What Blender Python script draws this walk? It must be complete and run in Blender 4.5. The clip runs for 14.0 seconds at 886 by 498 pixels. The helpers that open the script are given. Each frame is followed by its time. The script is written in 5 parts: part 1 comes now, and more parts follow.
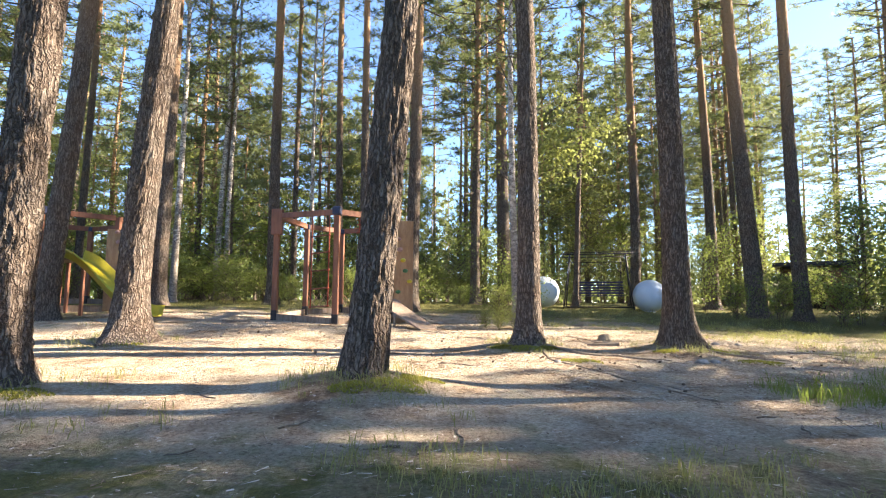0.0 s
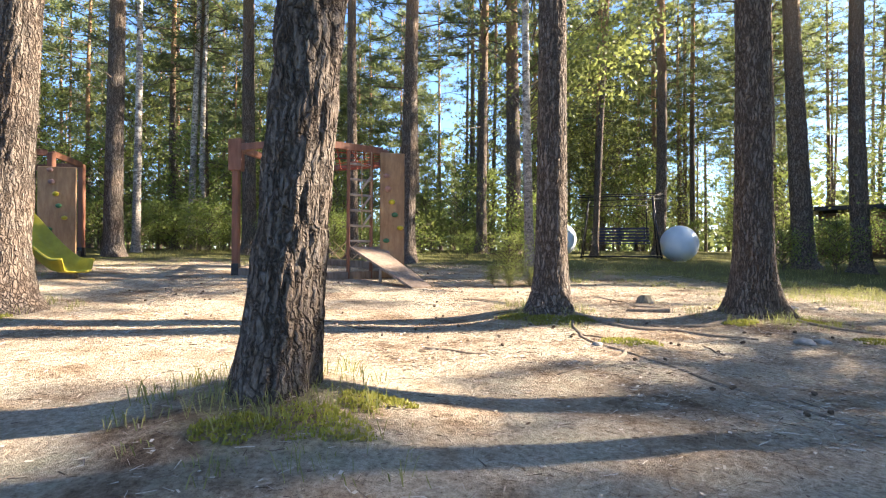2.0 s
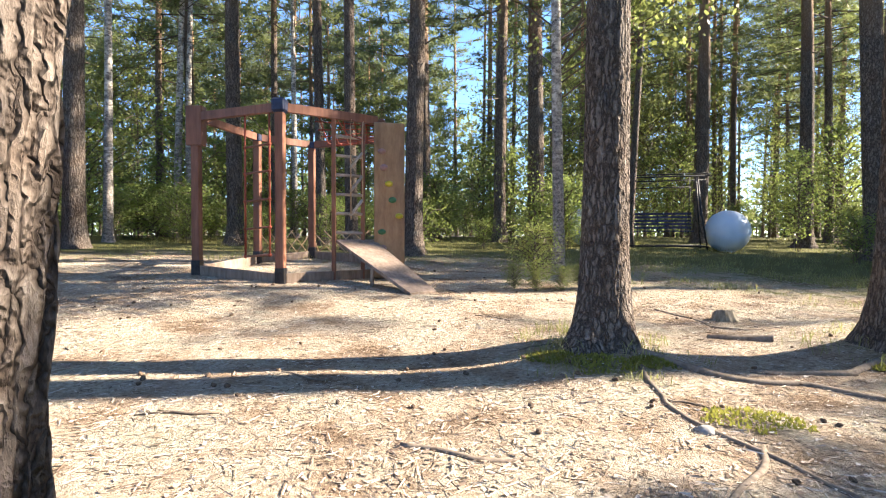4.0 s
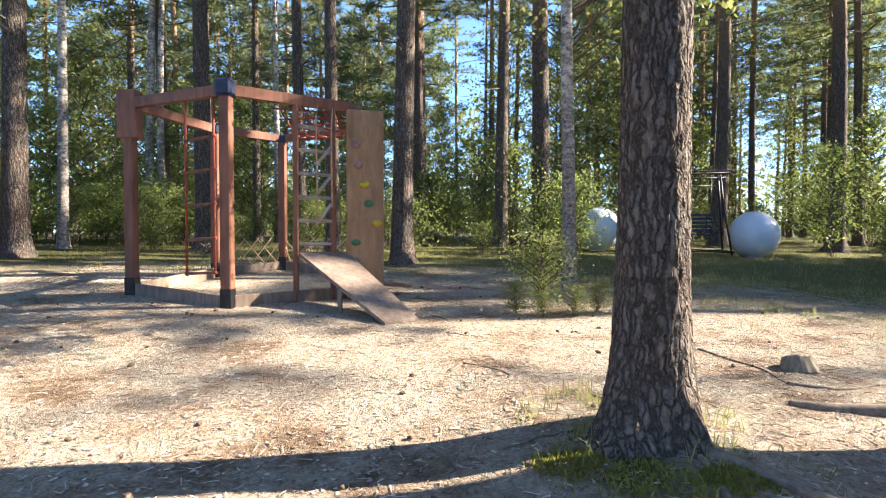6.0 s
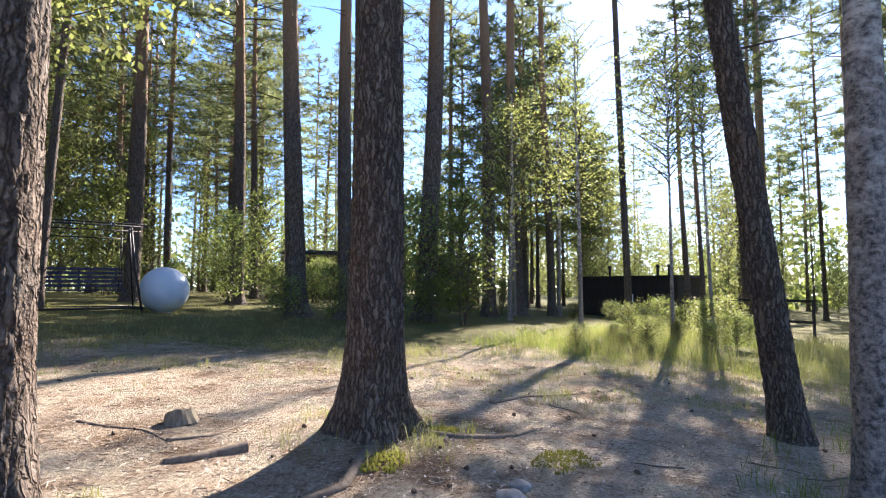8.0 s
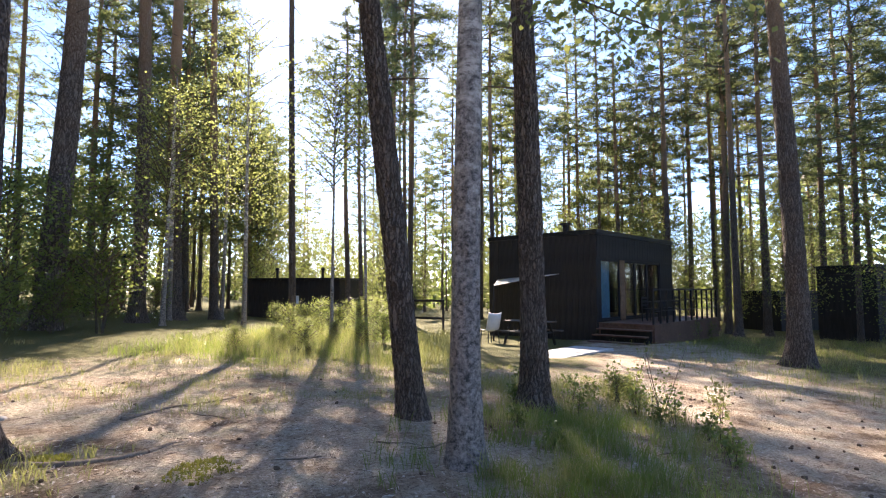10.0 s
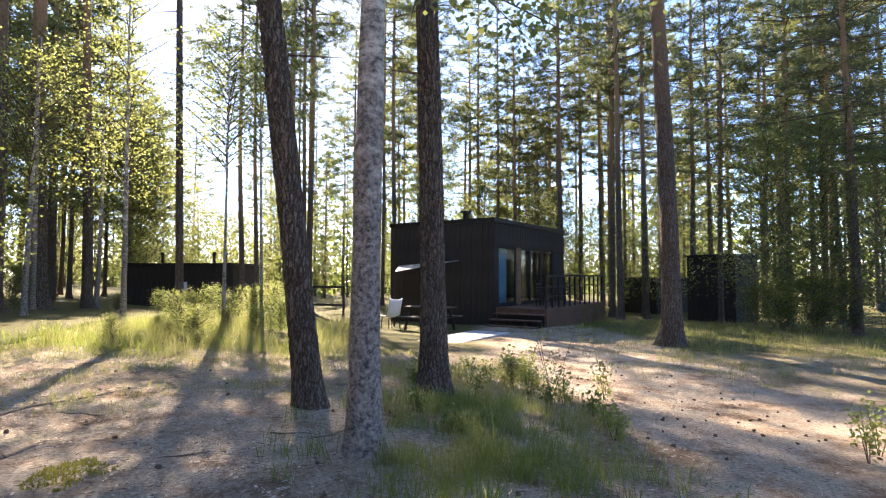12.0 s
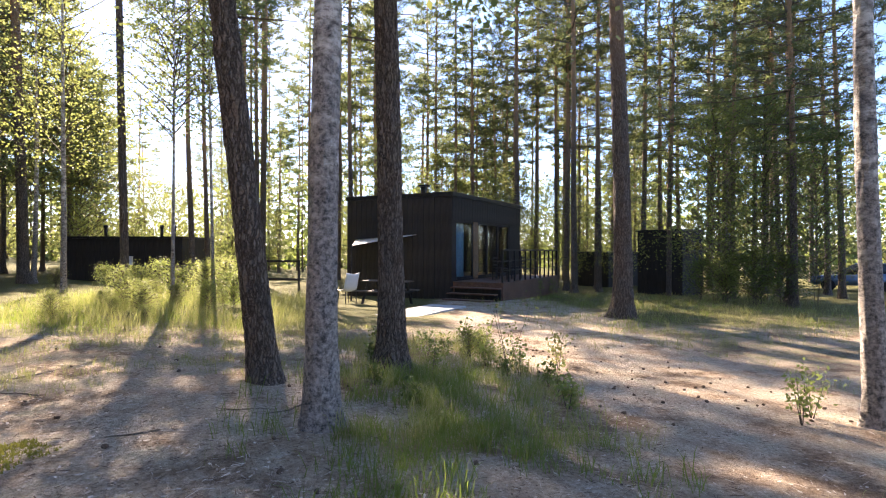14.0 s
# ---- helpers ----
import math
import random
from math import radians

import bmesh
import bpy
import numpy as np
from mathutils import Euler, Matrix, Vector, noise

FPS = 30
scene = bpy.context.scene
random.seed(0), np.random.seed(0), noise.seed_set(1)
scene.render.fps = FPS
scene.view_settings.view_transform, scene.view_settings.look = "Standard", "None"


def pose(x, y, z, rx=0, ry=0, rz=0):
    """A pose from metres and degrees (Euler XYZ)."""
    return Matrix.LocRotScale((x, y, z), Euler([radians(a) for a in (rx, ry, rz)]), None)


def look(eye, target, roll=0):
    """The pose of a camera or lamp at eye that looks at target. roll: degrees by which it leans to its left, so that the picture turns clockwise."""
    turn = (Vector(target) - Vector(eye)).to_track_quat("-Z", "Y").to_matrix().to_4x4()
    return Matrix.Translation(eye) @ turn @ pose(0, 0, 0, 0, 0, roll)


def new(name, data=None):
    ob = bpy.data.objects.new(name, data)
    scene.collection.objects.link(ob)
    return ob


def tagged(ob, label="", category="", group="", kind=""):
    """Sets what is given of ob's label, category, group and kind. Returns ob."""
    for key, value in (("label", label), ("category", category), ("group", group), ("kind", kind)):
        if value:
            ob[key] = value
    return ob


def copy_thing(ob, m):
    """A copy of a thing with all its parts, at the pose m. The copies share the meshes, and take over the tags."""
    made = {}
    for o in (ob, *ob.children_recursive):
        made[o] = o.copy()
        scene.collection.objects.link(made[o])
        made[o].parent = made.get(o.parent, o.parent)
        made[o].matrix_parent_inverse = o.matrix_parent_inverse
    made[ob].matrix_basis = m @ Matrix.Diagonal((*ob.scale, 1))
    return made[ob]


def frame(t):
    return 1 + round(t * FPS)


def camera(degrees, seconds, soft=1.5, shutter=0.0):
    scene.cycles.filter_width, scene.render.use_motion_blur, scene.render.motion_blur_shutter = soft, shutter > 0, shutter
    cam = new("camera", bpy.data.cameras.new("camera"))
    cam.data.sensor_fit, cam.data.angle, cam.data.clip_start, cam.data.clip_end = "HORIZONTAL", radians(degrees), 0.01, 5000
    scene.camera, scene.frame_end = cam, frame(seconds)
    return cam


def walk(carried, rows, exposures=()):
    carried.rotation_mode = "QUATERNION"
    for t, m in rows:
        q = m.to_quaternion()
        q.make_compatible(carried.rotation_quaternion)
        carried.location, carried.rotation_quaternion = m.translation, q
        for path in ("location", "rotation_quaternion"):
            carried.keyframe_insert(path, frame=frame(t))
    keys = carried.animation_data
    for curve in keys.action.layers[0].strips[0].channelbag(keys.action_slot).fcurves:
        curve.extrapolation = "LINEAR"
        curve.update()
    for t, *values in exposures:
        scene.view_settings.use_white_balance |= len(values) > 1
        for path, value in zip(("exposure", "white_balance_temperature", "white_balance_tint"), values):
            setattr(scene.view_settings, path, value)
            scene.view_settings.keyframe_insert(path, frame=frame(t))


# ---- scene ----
cam = camera(78.2, 14.0, 1.15)
METRES, EYE, TILT, LEAN, TURN = 6.6, 1.25, -1.6, 0.0, 0.0
ROWS = [
    (0.0, 0.0, 0.0, 0.0, -0.04, 7.58, -0.29),
    (0.5, 0.0014, 0.0846, -0.0031, 0.15, 5.04, -0.21),
    (1.0, 0.0068, 0.1724, 0.0089, 0.34, 2.68, -0.17),
    (1.5, 0.0238, 0.2637, 0.0172, 0.57, 2.14, -0.13),
    (2.0, 0.0297, 0.3541, 0.0244, 0.81, 2.0, -0.2),
    (2.5, 0.0404, 0.4283, 0.03, 1.01, 1.5, -0.19),
    (3.0, 0.0488, 0.5016, 0.0498, 1.42, 0.98, -0.11),
    (3.5, 0.0444, 0.5821, 0.0533, 2.3, 0.48, -0.27),
    (6.0, 0.0661, 0.8899, 0.0939, 3.0, -0.12, -0.18),
    (6.5, 0.0968, 0.8969, 0.0941, -3.25, 1.24, 0.13),
    (7.0, 0.1122, 0.8996, 0.0937, -20.2, 3.65, 0.54),
    (7.5, 0.1129, 0.8988, 0.0951, -39.01, 4.92, 0.95),
    (8.0, 0.1101, 0.8917, 0.0958, -52.77, 5.01, 1.36),
    (8.5, 0.11, 0.8796, 0.0946, -63.56, 4.84, 1.64),
    (9.0, 0.1103, 0.8721, 0.0936, -73.61, 4.62, 1.7),
    (11.5, 0.111, 0.8678, 0.0934, -94.52, 3.32, 1.58),
    (12.0, 0.1149, 0.8676, 0.093, -96.73, 2.59, 1.56),
    (12.5, 0.1167, 0.8683, 0.0928, -98.6, 1.77, 1.53),
    (13.0, 0.1179, 0.8684, 0.0927, -99.91, 1.12, 1.51),
    (13.5, 0.1207, 0.868, 0.092, -100.77, 0.5, 1.5),
    (14.0, 0.1217, 0.8688, 0.0914, -101.24, -0.21, 1.47),
]
EXPOSURES = [(0.0, 2.55, 7900, 13), (3.0, 2.38, 7300, 12), (6.5, 2.3, 7000, 12), (7.5, 2.15, 6700, 14), (8.5, 2.12, 7000, 19), (11.5, 2.4, 7800, 21), (14.0, 2.46, 8000, 22)]
walk(cam, [(t, pose(0, 0, EYE, TILT, LEAN, TURN) @ pose(METRES * x, METRES * y, METRES * z, 90 + pitch, roll, yaw)) for t, x, y, z, yaw, pitch, roll in ROWS], EXPOSURES)

# ---- sky and sun ----
SUN_AZ, SUN_EL = 77.5, 30.0     # degrees from +y towards +x, and above the horizon
world = bpy.data.worlds.new("sky")
scene.world = world
world.use_nodes = True
wn = world.node_tree
sky = wn.nodes.new("ShaderNodeTexSky")
sky.sky_type, sky.sun_disc = "NISHITA", False
sky.sun_elevation, sky.sun_rotation = radians(SUN_EL), radians(SUN_AZ)
sky.altitude = 1200
sky.air_density, sky.dust_density, sky.ozone_density = 1.0, 0.4, 8.0
wn.nodes["Background"].inputs["Strength"].default_value = 0.11
wn.links.new(sky.outputs[0], wn.nodes["Background"].inputs["Color"])
to_sun = Vector((math.sin(radians(SUN_AZ)) * math.cos(radians(SUN_EL)), math.cos(radians(SUN_AZ)) * math.cos(radians(SUN_EL)), math.sin(radians(SUN_EL))))
sun = new("sun", bpy.data.lights.new("sun", "SUN"))
sun.data.energy, sun.data.angle, sun.data.color = 5.0, radians(0.55), (1.0, 0.94, 0.84)
sun.matrix_basis = look(to_sun * 100, (0, 0, 0))


# ---- materials ----
def nodes_of(name, rough=0.8):
    m = bpy.data.materials.new(name)
    m.use_nodes = True
    b = m.node_tree.nodes["Principled BSDF"]
    b.inputs["Roughness"].default_value = rough
    return m, m.node_tree.nodes, m.node_tree.links, b


def ramp_node(n, stops):
    r = n.new("ShaderNodeValToRGB")
    while len(r.color_ramp.elements) < len(stops):
        r.color_ramp.elements.new(0.5)
    for e, (p, c) in zip(r.color_ramp.elements, stops):
        e.position, e.color = p, (*c, 1)
    return r


def noise_node(n, l, coord, scale, detail=4.0, rough=0.6, stretch=None):
    t = n.new("ShaderNodeTexNoise")
    t.inputs["Scale"].default_value, t.inputs["Detail"].default_value, t.inputs["Roughness"].default_value = scale, detail, rough
    if stretch:
        mp = n.new("ShaderNodeMapping")
        mp.inputs["Scale"].default_value = stretch
        l.new(coord, mp.inputs["Vector"])
        l.new(mp.outputs[0], t.inputs["Vector"])
    else:
        l.new(coord, t.inputs["Vector"])
    return t


def mix_node(n, l, fac, a, b, mode="MIX"):
    m = n.new("ShaderNodeMix")
    m.data_type, m.blend_type = "RGBA", mode
    for k, v in ((0, fac), (6, a), (7, b)):
        if isinstance(v, (int, float)):
            m.inputs[k].default_value = v
        elif isinstance(v, tuple):
            m.inputs[k].default_value = (*v, 1)
        else:
            l.new(v, m.inputs[k])
    return m.outputs[2]


def bump_to(n, l, b, height, strength, distance):
    bp = n.new("ShaderNodeBump")
    bp.inputs["Strength"].default_value, bp.inputs["Distance"].default_value = strength, distance
    l.new(height, bp.inputs["Height"])
    l.new(bp.outputs[0], b.inputs["Normal"])


def plain(name, dark, light, rough=0.7, scale=8.0, stretch=None, metal=0.0, bump=0.15, dist=0.01, spec=0.4):
    """A surface whose colour wanders between two tones at two scales, with fine relief."""
    m, n, l, b = nodes_of(name, rough)
    co = n.new("ShaderNodeTexCoord").outputs["Object"]
    a = noise_node(n, l, co, scale, 5, 0.65, stretch)
    c = noise_node(n, l, co, scale * 0.13, 2, 0.5)
    r = ramp_node(n, [(0.3, dark), (0.7, light)])
    l.new(a.outputs[0], r.inputs[0])
    r2 = ramp_node(n, [(0.3, (0.75, 0.75, 0.75)), (0.7, (1.1, 1.1, 1.1))])
    l.new(c.outputs[0], r2.inputs[0])
    l.new(mix_node(n, l, 1.0, r.outputs[0], r2.outputs[0], "MULTIPLY"), b.inputs["Base Color"])
    b.inputs["Metallic"].default_value = metal
    b.inputs["Specular IOR Level"].default_value = spec
    if bump:
        bump_to(n, l, b, a.outputs[0], bump, dist)
    return m


def leaf_mat(name, dark, light, through_col, rough=0.5):
    """Foliage: each leaf or clump its own tone, part of the light shining through it."""
    m, n, l, b = nodes_of(name, rough)
    geo = n.new("ShaderNodeNewGeometry")
    info = n.new("ShaderNodeObjectInfo")
    r = ramp_node(n, [(0.0, dark), (1.0, light)])
    l.new(geo.outputs["Random Per Island"], r.inputs[0])
    hs = n.new("ShaderNodeHueSaturation")
    mr = n.new("ShaderNodeMapRange")
    mr.inputs[3].default_value, mr.inputs[4].default_value = 0.75, 1.25
    l.new(info.outputs["Random"], mr.inputs[0])
    l.new(mr.outputs[0], hs.inputs["Value"])
    l.new(r.outputs[0], hs.inputs["Color"])
    l.new(hs.outputs[0], b.inputs["Base Color"])
    b.inputs["Specular IOR Level"].default_value = 0.25
    tr = n.new("ShaderNodeBsdfTranslucent")
    hs2 = n.new("ShaderNodeHueSaturation")
    hs2.inputs["Color"].default_value = (*through_col, 1)
    l.new(mr.outputs[0], hs2.inputs["Value"])
    l.new(hs2.outputs[0], tr.inputs["Color"])
    add = n.new("ShaderNodeMixShader")
    add.inputs[0].default_value = 0.45
    l.new(b.outputs[0], add.inputs[1])
    l.new(tr.outputs[0], add.inputs[2])
    l.new(add.outputs[0], n["Material Output"].inputs["Surface"])
    return m


def bark_pine_mat():
    """Scots pine: grey, deeply furrowed plates below, thin orange bark higher up."""
    m, n, l, b = nodes_of("pine_bark", 0.9)
    co = n.new("ShaderNodeTexCoord").outputs["Object"]
    info = n.new("ShaderNodeObjectInfo")
    add = n.new("ShaderNodeVectorMath")
    add.operation = "ADD"
    l.new(co, add.inputs[0])
    cmb = n.new("ShaderNodeCombineXYZ")
    mul = n.new("ShaderNodeMath")
    mul.operation = "MULTIPLY"
    mul.inputs[1].default_value = 37.0
    l.new(info.outputs["Random"], mul.inputs[0])
    l.new(mul.outputs[0], cmb.inputs[2])
    l.new(cmb.outputs[0], add.inputs[1])
    co2 = add.outputs[0]
    mp = n.new("ShaderNodeMapping")
    mp.inputs["Scale"].default_value = (1, 1, 0.12)
    l.new(co2, mp.inputs["Vector"])
    wob = noise_node(n, l, co2, 9, 3, 0.6)
    dis = n.new("ShaderNodeVectorMath")
    dis.operation = "MULTIPLY_ADD"
    l.new(wob.outputs["Color"], dis.inputs[0])
    dis.inputs[1].default_value = (0.10, 0.10, 0.07)
    l.new(mp.outputs[0], dis.inputs[2])
    vo = n.new("ShaderNodeTexVoronoi")
    vo.feature = "DISTANCE_TO_EDGE"
    vo.inputs["Scale"].default_value = 26
    l.new(dis.outputs[0], vo.inputs["Vector"])
    crack = ramp_node(n, [(0.0, (0.0, 0.0, 0.0)), (0.22, (1, 1, 1))])
    l.new(vo.outputs["Distance"], crack.inputs[0])
    fine = noise_node(n, l, co2, 45, 6, 0.75, (1, 1, 0.35))
    tone = noise_node(n, l, co2, 3.0, 3, 0.6)
    plate = ramp_node(n, [(0.28, (0.085, 0.070, 0.060)), (0.5, (0.19, 0.158, 0.135)), (0.82, (0.42, 0.378, 0.34))])
    l.new(fine.outputs[0], plate.inputs[0])
    warm = ramp_node(n, [(0.35, (1.0, 1.0, 1.0)), (0.7, (1.04, 0.92, 0.84))])
    l.new(tone.outputs[0], warm.inputs[0])
    col = mix_node(n, l, 1.0, plate.outputs[0], warm.outputs[0], "MULTIPLY")
    dark = mix_node(n, l, 1.0, col, (0.40, 0.37, 0.36), "MULTIPLY")
    col = mix_node(n, l, crack.outputs[0], dark, col)
    sep = n.new("ShaderNodeSeparateXYZ")
    l.new(co, sep.inputs[0])
    high = n.new("ShaderNodeMapRange")
    high.inputs[1].default_value, high.inputs[2].default_value = 5.5, 10.0
    l.new(sep.outputs[2], high.inputs[0])
    orange = ramp_node(n, [(0.3, (0.34, 0.19, 0.10)), (0.7, (0.58, 0.36, 0.21))])
    l.new(fine.outputs[0], orange.inputs[0])
    col = mix_node(n, l, high.outputs[0], col, orange.outputs[0])
    l.new(col, b.inputs["Base Color"])
    b.inputs["Specular IOR Level"].default_value = 0.2
    sm = n.new("ShaderNodeMath")
    sm.operation = "MULTIPLY_ADD"
    sm.inputs[1].default_value = 0.8
    l.new(fine.outputs[0], sm.inputs[0])
    l.new(crack.outputs[0], sm.inputs[2])
    bump_to(n, l, b, sm.outputs[0], 1.0, 0.025)
    return m


def birch_bark_mat():
    m, n, l, b = nodes_of("birch_bark", 0.7)
    co = n.new("ShaderNodeTexCoord").outputs["Object"]
    bands = noise_node(n, l, co, 8.0, 6, 0.72, (1, 1, 1.7))
    big = noise_node(n, l, co, 2.2, 4, 0.7, (1, 1, 1.5))
    white = ramp_node(n, [(0.38, (0.06, 0.05, 0.045)), (0.46, (0.28, 0.235, 0.20)), (0.53, (0.56, 0.50, 0.44)), (0.75, (0.74, 0.69, 0.62))])
    l.new(bands.outputs[0], white.inputs[0])
    rough = ramp_node(n, [(0.38, (0.035, 0.03, 0.027)), (0.62, (0.40, 0.34, 0.30))])
    l.new(noise_node(n, l, co, 22, 6, 0.8, (1, 1, 1.1)).outputs[0], rough.inputs[0])
    sep = n.new("ShaderNodeSeparateXYZ")
    l.new(co, sep.inputs[0])
    low = n.new("ShaderNodeMapRange")
    low.inputs[1].default_value, low.inputs[2].default_value, low.inputs[3].default_value, low.inputs[4].default_value = 0.2, 4.0, 0.30, 0.06
    l.new(sep.outputs[2], low.inputs[0])
    add = n.new("ShaderNodeMath")
    l.new(big.outputs[0], add.inputs[0])
    l.new(low.outputs[0], add.inputs[1])
    fac = ramp_node(n, [(0.55, (0, 0, 0)), (0.68, (1, 1, 1))])
    l.new(add.outputs[0], fac.inputs[0])
    l.new(mix_node(n, l, fac.outputs[0], white.outputs[0], rough.outputs[0]), b.inputs["Base Color"])
    bump_to(n, l, b, bands.outputs[0], 0.9, 0.02)
    return m


def ground_mat():
    """Dry forest floor: pale needle litter and sand, moss and thin grass away from the worn paths."""
    m, n, l, b = nodes_of("forest_floor", 0.95)
    co = n.new("ShaderNodeTexCoord").outputs["Object"]
    fine = noise_node(n, l, co, 30, 8, 0.75)
    bits = noise_node(n, l, co, 75, 3, 0.8)
    mid = noise_node(n, l, co, 2.1, 5, 0.65)
    large = noise_node(n, l, co, 0.33, 4, 0.6)
    litter = ramp_node(n, [(0.28, (0.15, 0.12, 0.095)), (0.45, (0.40, 0.34, 0.275)), (0.66, (0.66, 0.58, 0.49))])
    l.new(fine.outputs[0], litter.inputs[0])
    speck = ramp_node(n, [(0.30, (0.35, 0.30, 0.27)), (0.42, (1, 1, 1)), (0.66, (1, 1, 1)), (0.75, (1.35, 1.3, 1.2))])
    l.new(bits.outputs[0], speck.inputs[0])
    col = mix_node(n, l, 1.0, litter.outputs[0], speck.outputs[0], "MULTIPLY")
    tint = ramp_node(n, [(0.36, (0.92, 0.83, 0.74)), (0.5, (1.02, 0.98, 0.92)), (0.68, (0.97, 1.0, 0.92))])
    l.new(mid.outputs[0], tint.inputs[0])
    col = mix_node(n, l, 1.0, col, tint.outputs[0], "MULTIPLY")
    humus = ramp_node(n, [(0.36, (0.46, 0.40, 0.36)), (0.44, (0.80, 0.75, 0.71)), (0.54, (1, 1, 1))])
    l.new(noise_node(n, l, co, 1.05, 6, 0.7).outputs[0], humus.inputs[0])
    col = mix_node(n, l, 1.0, col, humus.outputs[0], "MULTIPLY")
    moss = ramp_node(n, [(0.25, (0.055, 0.055, 0.02)), (0.75, (0.20, 0.19, 0.07))])
    l.new(fine.outputs[0], moss.inputs[0])
    at = n.new("ShaderNodeAttribute")
    at.attribute_name = "green"
    s1 = n.new("ShaderNodeMath")
    s1.operation = "MULTIPLY_ADD"
    s1.inputs[1].default_value = 1.3
    l.new(mid.outputs[0], s1.inputs[0])
    l.new(at.outputs["Fac"], s1.inputs[2])
    s2 = n.new("ShaderNodeMath")
    s2.operation = "MULTIPLY_ADD"
    s2.inputs[1].default_value = 0.6
    l.new(large.outputs[0], s2.inputs[0])
    l.new(s1.outputs[0], s2.inputs[2])
    fac = ramp_node(n, [(0.0, (0, 0, 0)), (1.0, (1, 1, 1))])
    mr = n.new("ShaderNodeMapRange")
    mr.inputs[1].default_value, mr.inputs[2].default_value = 1.22, 1.62
    l.new(s2.outputs[0], mr.inputs[0])
    col = mix_node(n, l, mr.outputs[0], col, moss.outputs[0])
    l.new(col, b.inputs["Base Color"])
    b.inputs["Specular IOR Level"].default_value = 0.15
    sm = n.new("ShaderNodeMath")
    l.new(fine.outputs[0], sm.inputs[0])
    l.new(bits.outputs[0], sm.inputs[1])
    bump_to(n, l, b, sm.outputs[0], 0.85, 0.042)
    return m


GROUND = ground_mat()
PINE_BARK = bark_pine_mat()
BIRCH_BARK = birch_bark_mat()
NEEDLES = leaf_mat("pine_needles", (0.05, 0.070, 0.040), (0.13, 0.150, 0.078), (0.25, 0.29, 0.105))
LEAVES = leaf_mat("birch_leaves", (0.085, 0.115, 0.032), (0.19, 0.21, 0.06), (0.34, 0.38, 0.12))
BUSH = leaf_mat("bush_leaves", (0.070, 0.110, 0.030), (0.165, 0.205, 0.06), (0.29, 0.35, 0.10))
GRASS = leaf_mat("dry_grass", (0.12, 0.13, 0.045), (0.36, 0.32, 0.16), (0.34, 0.35, 0.12))
FRESH_GRASS = leaf_mat("fresh_grass", (0.06, 0.09, 0.025), (0.17, 0.20, 0.06), (0.32, 0.42, 0.08))
TWIG = plain("twig_bark", (0.07, 0.05, 0.035), (0.17, 0.13, 0.10), 0.9, 30)
RED_WOOD = plain("red_stained_wood", (0.16, 0.062, 0.037), (0.29, 0.12, 0.072), 0.6, 14, (1, 1, 0.12))
PLYWOOD = plain("weathered_plywood", (0.23, 0.125, 0.065), (0.42, 0.26, 0.145), 0.6, 9, (1, 1, 0.3))
GREY_WOOD = plain("grey_weathered_wood", (0.16, 0.11, 0.08), (0.32, 0.24, 0.19), 0.8, 16, (1, 1, 0.2))
TABLE_WOOD = plain("dark_weathered_boards", (0.07, 0.055, 0.045), (0.16, 0.13, 0.11), 0.75, 14)
RUNG_WOOD = plain("pale_worn_rungs", (0.32, 0.25, 0.20), (0.50, 0.42, 0.36), 0.8, 20)
HOLD_PINK = plain("dusty_pink_hold", (0.30, 0.17, 0.15), (0.42, 0.26, 0.23), 0.7, 20)
HOLD_GREEN = plain("green_hold", (0.04, 0.13, 0.06), (0.07, 0.20, 0.09), 0.6, 20)
ROPE_RED = plain("red_rope", (0.28, 0.05, 0.03), (0.45, 0.12, 0.07), 0.9, 60)
ROPE_TAN = plain("tan_rope", (0.40, 0.25, 0.15), (0.60, 0.42, 0.28), 0.9, 60)
BLUE_CAP = plain("blue_black_plastic", (0.010, 0.016, 0.045), (0.03, 0.045, 0.10), 0.45, 10)
YELLOW = plain("yellow_plastic", (0.36, 0.30, 0.025), (0.54, 0.45, 0.045), 0.35, 4, bump=0.03)
BALL_MAT = plain("pale_blue_glossy_shell", (0.52, 0.60, 0.68), (0.66, 0.72, 0.78), 0.3, 2, bump=0.02)
BLACK_IRON = plain("black_wrought_iron", (0.010, 0.010, 0.014), (0.035, 0.033, 0.04), 0.45, 30, metal=0.3)
BENCH_BLUE = plain("dark_blue_painted_slats", (0.022, 0.024, 0.06), (0.055, 0.055, 0.11), 0.5, 20)
CABIN_BLACK = plain("black_stained_boards", (0.014, 0.011, 0.0105), (0.040, 0.032, 0.030), 0.6, 10, (1, 1, 0.15))
DECK = plain("red_brown_deck_boards", (0.10, 0.050, 0.035), (0.20, 0.11, 0.08), 0.6, 12)
CONCRETE = plain("pale_concrete_slab", (0.36, 0.36, 0.36), (0.52, 0.52, 0.51), 0.85, 6)
WHITE = plain("white_paint", (0.72, 0.72, 0.72), (0.84, 0.84, 0.84), 0.5, 5, bump=0.05)
METAL = plain("dark_flue_metal", (0.03, 0.03, 0.035), (0.07, 0.07, 0.08), 0.4, 12, metal=0.8)
INTERIOR = plain("warm_interior_wood", (0.20, 0.11, 0.06), (0.33, 0.20, 0.12), 0.6, 6)
CURTAIN = plain("blue_curtain", (0.12, 0.25, 0.32), (0.20, 0.36, 0.44), 0.9, 4)
STUMP_MAT = plain("bleached_wood", (0.14, 0.11, 0.07), (0.40, 0.34, 0.25), 0.9, 18, (1, 1, 0.3))
